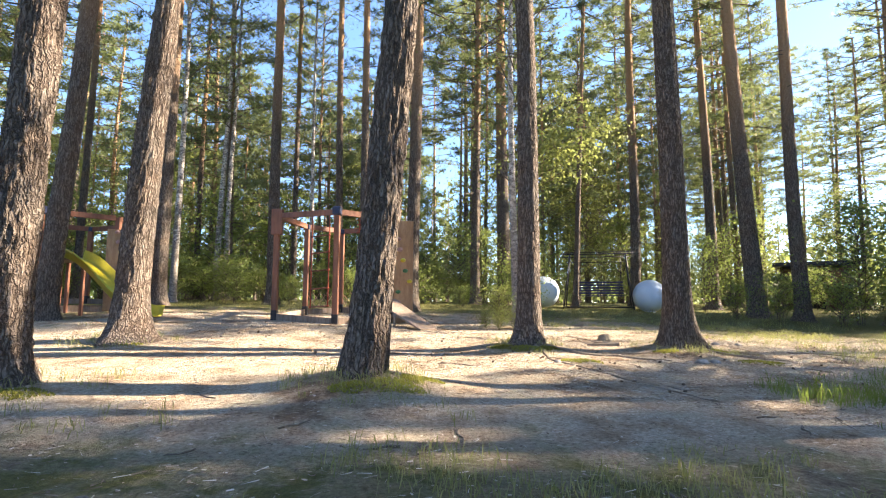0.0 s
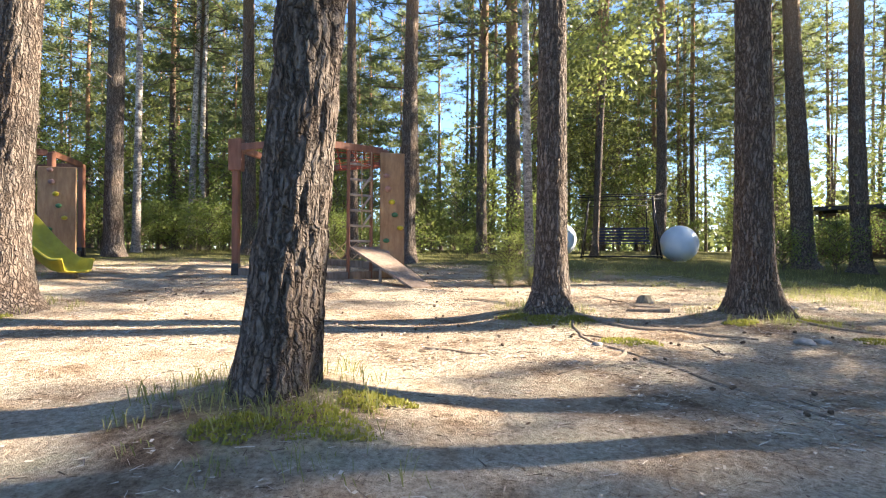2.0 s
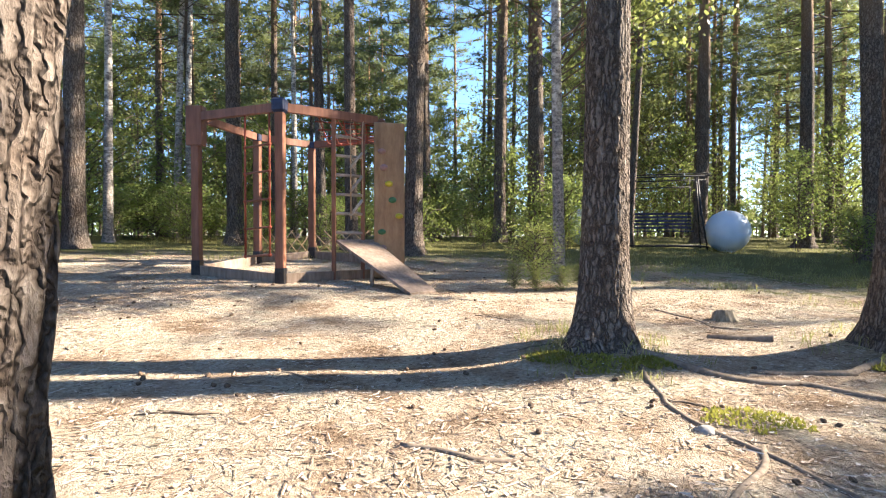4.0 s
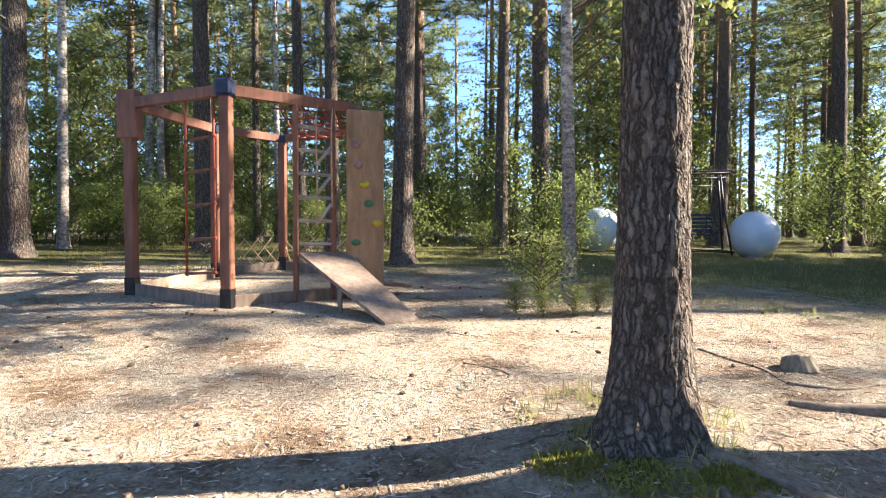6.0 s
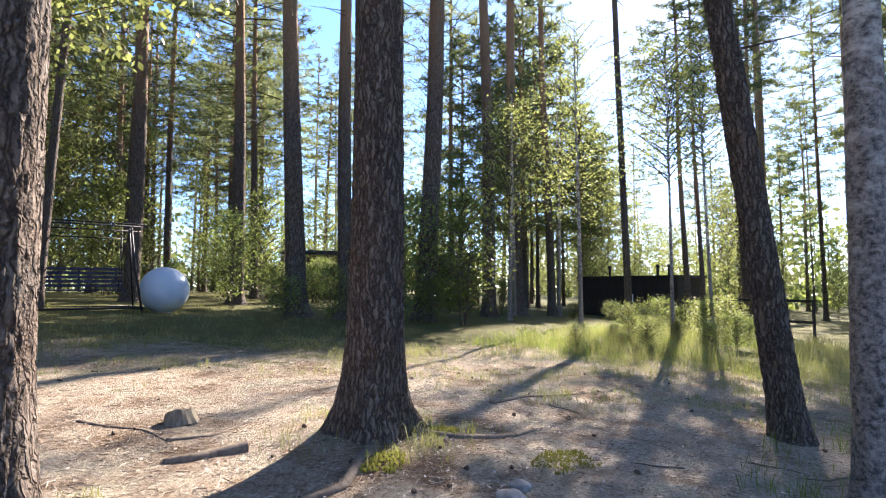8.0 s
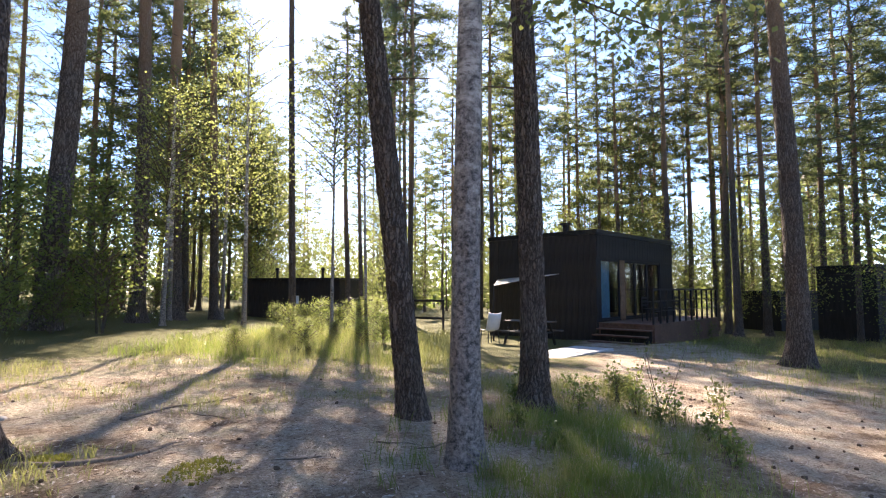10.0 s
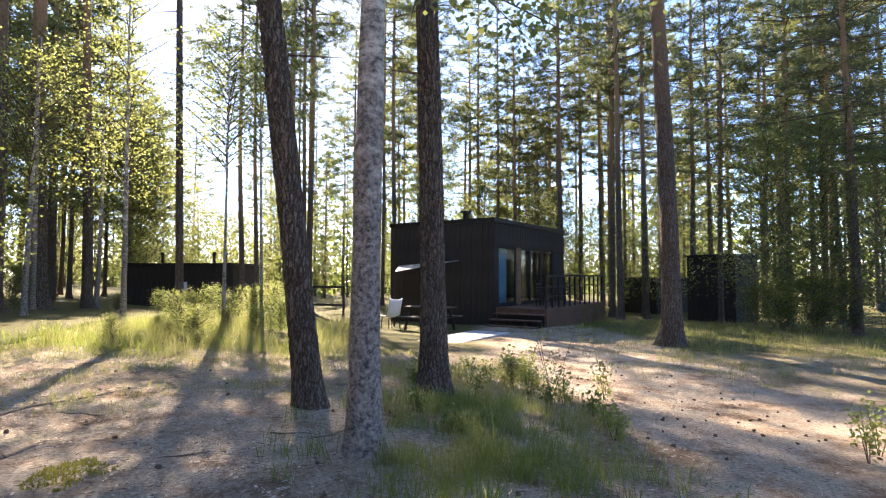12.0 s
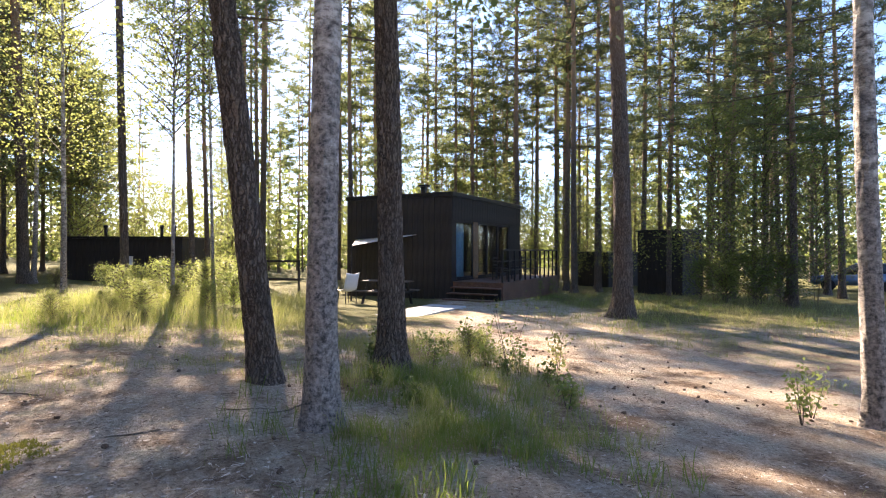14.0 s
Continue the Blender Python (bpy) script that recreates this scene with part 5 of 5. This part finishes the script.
def picnic_table(x, y, turn):
    t = thing("picnic_table", pose(x, y, floor_z(x, y), 0, 0, turn), "dark picnic table with benches beside the cabin wall", "table")
    for k in range(4):
        part("table_board", bar((-0.8, -0.27 + 0.18 * k, 0.74), (0.8, -0.27 + 0.18 * k, 0.74), 0.16, 0.035), TABLE_WOOD, t)
    for sy in (-0.62, 0.62):
        part("bench", bar((-0.8, sy, 0.44), (0.8, sy, 0.44), 0.24, 0.04), TABLE_WOOD, t)
    for sx in (-0.6, 0.6):
        for s_ in (-1, 1):
            part("leg", bar((sx, 0.55 * s_, -0.05), (sx, 0.2 * s_, 0.72), 0.08, 0.05), CABIN_BLACK, t)
        part("crossbar", bar((sx, -0.7, 0.40), (sx, 0.7, 0.40), 0.06, 0.05), CABIN_BLACK, t)


picnic_table(18.3, 4.1, 50)


def shell_chair(x, y, turn):
    """A white moulded chair seen from its side."""
    t = thing("shell_chair", pose(x, y, floor_z(x, y), 0, 0, turn), "white moulded plastic chair beside the picnic table", "chair")
    vs, fs = [], []
    n, w = 14, 7
    for i in range(n):
        k = i / (n - 1)
        px, pz = (0.25 - 0.5 * k / 0.5, 0.42 - 0.03 * math.sin(k * 6.28)) if k < 0.5 else (-0.25 - 0.16 * (k - 0.5) / 0.5, 0.42 + 0.55 * (k - 0.5) / 0.5)
        for j in range(w):
            s_ = -1 + 2 * j / (w - 1)
            vs.append((px + 0.06 * s_ * s_, 0.24 * s_, pz + 0.05 * s_ * s_))
    for i in range(n - 1):
        for j in range(w - 1):
            fs.append((i * w + j, i * w + j + 1, (i + 1) * w + j + 1, (i + 1) * w + j))
    s_ = part("shell", mesh_of("shell", vs, fs, WHITE, smooth=True), None, t)
    md = s_.modifiers.new("thickness", "SOLIDIFY")
    md.thickness = 0.018
    for sx, sy in ((0.2, 0.18), (0.2, -0.18), (-0.22, 0.18), (-0.22, -0.18)):
        part("leg", tube_mesh("leg", [(sx * 1.2, sy * 1.2, -0.03), (sx, sy, 0.41)], [0.014, 0.018], BLACK_IRON, 8), None, t)


shell_chair(18.9, 5.35, 30)


def deck_set():
    """Dark chair and small table on the cabin's deck."""
    C, u, n = Vector((20.35, 1.53)), Vector((0.772, -0.636)), Vector((-0.636, -0.772))
    for a, b, kind_ in ((1.7, 1.2, "chair"), (2.6, 1.0, "table"), (3.4, 1.3, "chair")):
        p = C + u * a + n * b
        if kind_ == "table":
            t = thing("deck_table", pose(p.x, p.y, 0.544), "small dark table on the cabin deck", "table")
            part("tabletop", bar((0, 0, 0.66), (0, 0, 0.69), 0.6, 0.6, 0.01), BLACK_IRON, t)
            for sx in (-0.25, 0.25):
                for sy in (-0.25, 0.25):
                    part("leg", bar((sx, sy, 0), (sx, sy, 0.66), 0.035, 0.035), BLACK_IRON, t)
        else:
            t = thing("deck_chair", pose(p.x, p.y, 0.544, 0, 0, -40 if a < 2 else 140), "dark slatted chair on the cabin deck", "chair", "deck chairs")
            part("seat", bar((0, 0, 0.42), (0, 0, 0.46), 0.46, 0.46, 0.01), BLACK_IRON, t)
            for k in range(3):
                part("back_slat", bar((-0.2, 0.22, 0.58 + 0.13 * k), (0.2, 0.22, 0.58 + 0.13 * k), 0.02, 0.07), BLACK_IRON, t)
            for sx in (-0.21, 0.21):
                part("leg", bar((sx, 0.21, 0), (sx, 0.23, 0.92), 0.035, 0.035), BLACK_IRON, t)
                part("leg", bar((sx, -0.2, 0), (sx, -0.2, 0.43), 0.035, 0.035), BLACK_IRON, t)


deck_set()


def parked_car(x, y, turn):
    """A blue hatchback in the parking place beyond the trees."""
    t = thing("car", pose(x, y, floor_z(x, y), 0, 0, turn), "light blue parked car with red tail lamps", "car")
    paint = plain("blue_car_paint", (0.16, 0.26, 0.42), (0.20, 0.31, 0.48), 0.25, 3, bump=0.0, metal=0.3)
    dark = plain("car_glass", (0.02, 0.025, 0.03), (0.04, 0.05, 0.06), 0.1, 3, bump=0.0)
    red = plain("tail_lamp_red", (0.45, 0.02, 0.02), (0.6, 0.04, 0.03), 0.2, 3, bump=0.0)
    prof = [(-2.05, 0.35), (-2.1, 0.75), (-1.95, 0.98), (-1.6, 1.02), (2.0, 0.78), (2.1, 0.6), (2.05, 0.32)]
    cab = [(-1.9, 0.97), (-1.45, 1.42), (-0.9, 1.50), (0.2, 1.46), (1.05, 0.93)]

    def loft(name, pr, w, inset, mat):
        k = len(pr)
        vs = [(px, -w, pz) for px, pz in pr] + [(px, w, pz) for px, pz in pr]
        if inset:
            vs = [(px, yy * (1 - inset * max(0, (pz - 0.95) / 0.55)), pz) for px, yy, pz in vs]
        fs = [(i, (i + 1) % k, k + (i + 1) % k, k + i) for i in range(k)] + [tuple(range(k))[::-1], tuple(range(k, 2 * k))]
        bm = bmesh.new()
        me = mesh_of(name, vs, fs, mat)
        bm.from_mesh(me)
        bpy.data.meshes.remove(me)
        bmesh.ops.recalc_face_normals(bm, faces=bm.faces)
        bmesh.ops.bevel(bm, geom=list(bm.edges), offset=0.05, segments=2, affect="EDGES")
        return part(name, bm, mat, t, smooth=True)
    loft("body", prof, 0.87, 0.0, paint)
    loft("cabin_glass", cab, 0.80, 0.16, dark)
    part("roof_panel", bar((-1.4, 0, 1.49), (0.15, 0, 1.49), 1.25, 0.04, 0.015), paint, t)
    for sx in (-1.3, 1.3):
        for sy in (-0.8, 0.8):
            bm = bmesh.new()
            bmesh.ops.create_cone(bm, cap_ends=True, segments=24, radius1=0.32, radius2=0.32, depth=0.2, matrix=Matrix.Translation((sx, sy, 0.32)) @ pose(0, 0, 0, 90))
            w = part("wheel", bm, BLACK_IRON, t)
            bm = bmesh.new()
            bmesh.ops.create_cone(bm, cap_ends=True, segments=24, radius1=0.19, radius2=0.17, depth=0.22, matrix=Matrix.Translation((sx, sy, 0.32)) @ pose(0, 0, 0, 90))
            part("rim", bm, METAL, w)
    for sy in (-0.72, 0.72):
        part("tail_lamp", bar((-2.07, sy, 0.70), (-2.07, sy, 0.92), 0.1, 0.22, 0.02), red, t, "red tail lamp")
        part("headlamp", bar((2.05, sy, 0.58), (2.05, sy, 0.72), 0.1, 0.25, 0.02), WHITE, t)


parked_car(25.3, -22.0, 40)


def back_fence():
    """Low dark rail fence between the cabin and the hut."""
    t = thing("rail_fence", pose(21.6, 8.3, floor_z(21.6, 8.3)), "low dark wooden rail fence near the cabin", "fence")
    a, b = Vector((0.9, -1.2, 0)), Vector((3.4, 3.2, 0))
    for k in range(4):
        p = a.lerp(b, k / 3)
        part("post", bar((p.x, p.y, -0.4), (p.x, p.y, 1.35), 0.09, 0.09), CABIN_BLACK, t)
    for z in (0.6, 1.3):
        part("rail", bar((a.x, a.y, z), (b.x, b.y, z), 0.04, 0.09), CABIN_BLACK, t)


back_fence()

# ---- the forest floor's small things ----
def blades_of_grass():
    """Thin grass and sedge, thick where the floor is green, joined as it cannot be counted."""
    r = np.random.RandomState(21)
    vs, fs = [], []

    def tuft(x, y, n, tall, spread):
        z = floor_z(x, y) - 0.01
        for _ in range(n):
            a, b = r.uniform(0, 6.28), r.uniform(0, 6.28)
            px, py = x + r.normal(0, spread), y + r.normal(0, spread)
            h, w = tall * r.uniform(0.5, 1.2), r.uniform(0.0016, 0.0034)
            lx, ly = math.cos(a) * h * r.uniform(0.2, 0.8), math.sin(a) * h * r.uniform(0.2, 0.8)
            k = len(vs)
            cx, cy = math.cos(b) * w, math.sin(b) * w
            vs.extend(((px - cx, py - cy, z), (px + cx, py + cy, z), (px + lx * 0.4 + cx, py + ly * 0.4 + cy, z + h * 0.7), (px + lx * 0.4 - cx, py + ly * 0.4 - cy, z + h * 0.7), (px + lx, py + ly, z + h * 0.9)))
            fs.extend(((k, k + 1, k + 2, k + 3), (k + 3, k + 2, k + 4)))
    n = 0
    while n < 3300:
        x, y = r.uniform(-7, 14), r.uniform(-0.5, 15.5)
        g = greenness(x, y)
        if math.hypot(x - 0.7, y - 6) > 11 or r.uniform(0, 1) > (g - 0.12) * 1.2 or noise.noise(Vector((x, y, 3)) * 0.9) < -0.05:
            continue
        tuft(x, y, 10, r.uniform(0.05, 0.15), 0.07)
        n += 1
    for mx, my, mh, mr in MOUNDS:
        for _ in range(34):
            a, d = r.uniform(0, 6.28), mr * r.uniform(0.35, 1.1)
            tuft(mx + math.cos(a) * d, my + math.sin(a) * d, 12, r.uniform(0.06, 0.16), 0.05)
    for _ in range(950):
        x, y = r.uniform(10, 20), r.uniform(6, 11.5)
        if noise.noise(Vector((x, y, 9)) * 0.6) > -0.15:
            tuft(x, y, 12, r.uniform(0.2, 0.5), 0.09)
    for _ in range(1100):
        x, y = r.uniform(9, 24), r.uniform(-12, 1.5)
        if math.hypot(x - 20, y + 1) > 2:
            tuft(x, y, 10, r.uniform(0.1, 0.3), 0.1)
    for _ in range(900):
        x, y = r.uniform(-8, 11), r.uniform(14.5, 22)
        tuft(x, y, 10, r.uniform(0.06, 0.17), 0.1)
    for _ in range(260):
        x, y = r.uniform(4.2, 9.5), r.uniform(3.4, 5.7)
        tuft(x, y, 16, r.uniform(0.12, 0.3), 0.06)
    ob = new("grass", mesh_of("grass", vs, fs, GRASS))
    tagged(ob, "thin yellow-green forest grass in tufts", "grass", kind="stuff")
    vs, fs = [], []
    n = 0
    while n < 330:
        x, y = r.uniform(3.3, 7.2), r.normal(4.95, 0.55)
        if noise.noise(Vector((x, y, 5)) * 1.6) < -0.12:
            continue
        tuft(x, y, 18, r.uniform(0.07, 0.24), 0.06)
        n += 1
    n = 0
    while n < 1500:
        x, y = (r.uniform(9.5, 21), r.uniform(6.8, 12.5)) if n % 5 < 3 else (r.uniform(11, 24), r.uniform(-9, 0.2))
        n += 1
        if noise.noise(Vector((x, y, 7)) * 0.5) > -0.2:
            tuft(x, y, 13, r.uniform(0.12, 0.34) if y > 4 else r.uniform(0.08, 0.2), 0.12)
    ob = new("green_grass", mesh_of("green_grass", vs, fs, FRESH_GRASS))
    tagged(ob, "fresh green grass in the glade and round the birch", "grass", kind="stuff")


blades_of_grass()


def litter():
    """Fallen needles, bark flakes and small twigs strewn over the floor."""
    r = np.random.RandomState(33)
    vs, fs = [], []
    n = 0
    while n < 74000:
        d = 0.6 + 10.5 * r.uniform(0, 1) ** 0.8
        a = r.uniform(-75, 125)
        if n % 3 == 0:
            x, y = r.uniform(-5, 6), r.uniform(0.6, 12.5)
        else:
            x, y = 0.7 + d * math.sin(radians(a)), 5.9 + d * math.cos(radians(a))
        z = floor_z(x, y)
        b = r.uniform(0, 6.28)
        flake = r.uniform(0, 1) < 0.3
        L, w = (r.uniform(0.006, 0.017), r.uniform(0.004, 0.009)) if flake else (r.uniform(0.016, 0.05), r.uniform(0.001, 0.0022))
        c, s_ = math.cos(b), math.sin(b)
        t1, t2 = r.uniform(-0.004, 0.006), r.uniform(0.0, 0.008)
        k = len(vs)
        vs.extend(((x - c * L - s_ * w, y - s_ * L + c * w, z + 0.006 + t1 * 0.5), (x + c * L - s_ * w, y + s_ * L + c * w, z + 0.006 + t2), (x + c * L + s_ * w, y + s_ * L - c * w, z + 0.006 + t2 * 0.4), (x - c * L + s_ * w, y - s_ * L - c * w, z + 0.006)))
        fs.append((k, k + 1, k + 2, k + 3))
        n += 1
    m, nn, l, b = nodes_of("needle_litter", 0.9)
    geo = nn.new("ShaderNodeNewGeometry")
    rp = ramp_node(nn, [(0.0, (0.09, 0.055, 0.035)), (0.4, (0.30, 0.215, 0.155)), (0.75, (0.50, 0.415, 0.33)), (1.0, (0.66, 0.59, 0.50))])
    l.new(geo.outputs["Random Per Island"], rp.inputs[0])
    l.new(rp.outputs[0], b.inputs["Base Color"])
    ob = new("needle_litter", mesh_of("needle_litter", vs, fs, m))
    tagged(ob, "brown fallen needles and bark flakes on the floor", "litter", kind="stuff")


litter()


def cones():
    """Fallen pine cones, each a small scaly egg."""
    bm = bmesh.new()
    bmesh.ops.create_icosphere(bm, subdivisions=2, radius=1)
    for v in bm.verts:
        k = 0.85 + 0.3 * (noise.noise(v.co * 4.5) > 0)
        v.co = Vector((v.co.x * 0.02 * k, v.co.y * 0.02 * k, v.co.z * 0.033))
    me = bpy.data.meshes.new("pine_cone")
    bm.to_mesh(me)
    bm.free()
    me.materials.append(CONE_MAT)
    r = random.Random(44)
    for k in range(200):
        if k < 60:
            x, y = r.uniform(5.0, 9.5), r.uniform(0.8, 3.4)
        else:
            a, d = radians(r.uniform(-60, 110)), 1.2 + 7 * r.random()
            x, y = 0.7 + d * math.sin(a), 5.9 + d * math.cos(a)
        ob = new("pine_cone", me)
        ob.matrix_basis = pose(x, y, floor_z(x, y) + 0.010, r.uniform(60, 120), r.uniform(-30, 30), r.uniform(0, 360)) @ Matrix.Scale(r.uniform(0.55, 0.9), 4)
        tagged(ob, "small brown pine cone on the forest floor", "pine cone", "pine cones")


cones()


def fallen_sticks():
    """Short dead twigs lying on the litter, each bent a little."""
    r = random.Random(91)
    for k in range(60):
        a, d = radians(r.uniform(-70, 115)), 1.3 + 6.5 * r.random()
        x, y = (0.7 + d * math.sin(a), 5.9 + d * math.cos(a)) if k % 3 else (r.uniform(-3.5, 3.5), r.uniform(1.6, 5))
        L, b = r.uniform(0.12, 0.42), r.uniform(0, 6.28)
        pts = []
        for q in range(5):
            u = (q / 4 - 0.5) * L
            px, py = math.cos(b) * u + 0.02 * math.sin(q * 2 + k), math.sin(b) * u + 0.02 * math.cos(q * 2 + k)
            pts.append((px, py, floor_z(x + px, y + py) - floor_z(x, y) + 0.006))
        t0 = r.uniform(0.004, 0.009)
        ob = new("dead_twig", tube_mesh("dead_twig", pts, [t0, t0, t0 * 0.9, t0 * 0.7, t0 * 0.4], ROOT_MAT, 6))
        ob.location = (x, y, floor_z(x, y))
        tagged(ob, "thin dead twig lying on the needle litter", "twig", "dead twigs")


fallen_sticks()


def root(pts, r0, r1, label="exposed grey-brown pine root on the ground"):
    """A root that snakes half sunk over the floor."""
    P = [Vector((x, y, 0)) for x, y in pts]
    line = []
    for i in range(len(P) - 1):
        for k in range(7):
            q = P[i].lerp(P[i + 1], k / 7)
            q += Vector((noise.noise(q * 2.1), noise.noise(q * 2.1 + Vector((5, 5, 5))), 0)) * 0.09
            line.append(q)
    line.append(P[-1])
    n = len(line)
    rr = [(r0 + (r1 - r0) * i / (n - 1)) * (1 + 0.25 * noise.noise(line[i] * 6)) for i in range(n)]
    pts3 = [(q.x - P[0].x, q.y - P[0].y, floor_z(q.x, q.y) - rr[i] * 0.15 - floor_z(P[0].x, P[0].y)) for i, q in enumerate(line)]
    ob = new("tree_root", tube_mesh("tree_root", pts3, rr, ROOT_MAT, 9))
    ob.location = (P[0].x, P[0].y, floor_z(P[0].x, P[0].y))
    tagged(ob, label, "root", "tree roots")


root([(1.55, 8.5), (2.0, 8.2), (2.6, 8.05), (3.2, 7.7)], 0.05, 0.02)
root([(1.5, 8.55), (1.45, 7.6), (1.75, 6.7), (2.15, 5.9), (2.5, 5.2)], 0.022, 0.011)
root([(1.7, 7.0), (1.3, 6.5), (0.95, 6.2)], 0.02, 0.008, "thin pale root lying on the litter")
root([(3.6, 8.7), (3.0, 8.4), (2.3, 8.35)], 0.05, 0.02)
root([(0.0, 6.9), (0.35, 6.8), (0.6, 6.85)], 0.022, 0.01, "dead brown branch lying on the litter")
root([(4.0, 8.7), (4.5, 8.3), (5.2, 8.2)], 0.045, 0.015)
root([(2.5, 10.9), (2.7, 10.4), (2.75, 9.9)], 0.018, 0.008, "dead brown branch lying on the litter")
root([(0.25, 9.9), (0.42, 10.2), (0.55, 10.15), (0.7, 9.8)], 0.016, 0.008, "dead brown branch lying on the litter")
root([(5.6, 9.0), (6.2, 8.9), (6.9, 8.5)], 0.03, 0.01, "thin pale root lying on the litter")


def stump(x, y, r, h, label, tilt):
    """A small broken, mossy stump with a split rim."""
    bm = bmesh.new()
    n, rows = 26, 9
    rings = []
    for j in range(rows):
        z = h * j / (rows - 1)
        ring = []
        for i in range(n):
            a = 2 * math.pi * i / n
            k = r * (1.35 - 0.4 * j / (rows - 1)) * (1 + 0.18 * noise.noise(Vector((math.cos(a) * 2, math.sin(a) * 2, z * 5 + x))))
            zz = z * (0.75 + 0.35 * noise.noise(Vector((math.cos(a) * 1.5, math.sin(a) * 1.5, x)))) if j == rows - 1 else z * 0.85
            ring.append(bm.verts.new((math.cos(a) * k, math.sin(a) * k, zz - 0.04)))
        rings.append(ring)
    for j in range(rows - 1):
        for i in range(n):
            bm.faces.new((rings[j][i], rings[j][(i + 1) % n], rings[j + 1][(i + 1) % n], rings[j + 1][i]))
    bm.faces.new(rings[-1])
    me = bpy.data.meshes.new("tree_stump")
    bm.to_mesh(me)
    bm.free()
    me.materials.append(STUMP_MAT if h > 0.1 else ROOT_MAT)
    ob = new("tree_stump", me)
    ob.matrix_basis = pose(x, y, floor_z(x, y), tilt, tilt * 0.5, x * 50)
    tagged(ob, label, "stump")


stump(3.05, 10.35, 0.11, 0.17, "small pale broken stump with moss", 16)
root([(2.5, 9.52), (2.65, 9.42), (2.8, 9.4), (3.0, 9.33)], 0.03, 0.07, "weathered grey log half sunk in the litter")
root([(2.75, 9.95), (3.0, 9.85), (3.4, 9.9)], 0.02, 0.012, "dead brown branch lying on the litter")


def moss(x, y, w, seed):
    """A cushion of moss: many tiny upright blades on a low mound."""
    r = np.random.RandomState(seed)
    vs, fs = [], []
    for _ in range(800):
        a, d = r.uniform(0, 6.28), w * math.sqrt(r.uniform(0, 1))
        if noise.noise(Vector((math.cos(a), math.sin(a), seed))) * 0.5 * w + w * 0.75 < d:
            continue
        px, py = math.cos(a) * d, math.sin(a) * d * 0.7
        z = floor_z(x + px, y + py) - floor_z(x, y) + 0.035 * (1 - (d / w) ** 2) - 0.012
        b, h, t = r.uniform(0, 6.28), r.uniform(0.012, 0.03), r.uniform(0.006, 0.012)
        k = len(vs)
        vs.extend(((px - math.cos(b) * t, py - math.sin(b) * t, z), (px + math.cos(b) * t, py + math.sin(b) * t, z), (px + r.normal(0, 0.008), py + r.normal(0, 0.008), z + h)))
        fs.append((k, k + 1, k + 2))
    ob = new("moss_patch", mesh_of("moss_patch", vs, fs, MOSS))
    ob.location = (x, y, floor_z(x, y))
    tagged(ob, "yellow-green moss cushion at a tree's foot", "moss", "moss patches", kind="stuff")


for k, (x, y, w) in enumerate(((1.25, 8.25, 0.32), (1.6, 8.3, 0.22), (0.9, 8.4, 0.24), (-0.4, 4.9, 0.3), (-0.8, 4.8, 0.25), (-0.2, 5.2, 0.25), (1.85, 7.4, 0.38), (3.4, 8.4, 0.25), (4.3, 8.6, 0.25), (4.4, 7.6, 0.4), (-4.5, 7.8, 0.35), (-3.4, 4.5, 0.3))):
    moss(x, y, w, 60 + k)


def stone(x, y, r, seed):
    bm = bmesh.new()
    bmesh.ops.create_icosphere(bm, subdivisions=3, radius=r)
    for v in bm.verts:
        v.co *= 1 + 0.3 * noise.noise(v.co * (1.3 / r) + Vector((seed, 0, 0)))
        v.co.z *= 0.5
    me = bpy.data.meshes.new("stone")
    for f in bm.faces:
        f.smooth = True
    bm.to_mesh(me)
    bm.free()
    me.materials.append(STONE)
    ob = new("stone", me)
    ob.location = (x, y, floor_z(x, y) + r * 0.1)
    tagged(ob, "pale grey stone sunk in the forest floor", "stone", "stones")


for k, (x, y, r) in enumerate(((3.55, 7.55, 0.09), (3.75, 7.6, 0.07), (4.9, 9.9, 0.07), (5.3, 9.9, 0.06), (1.5, 7.2, 0.05))):
    stone(x, y, r, k * 3)
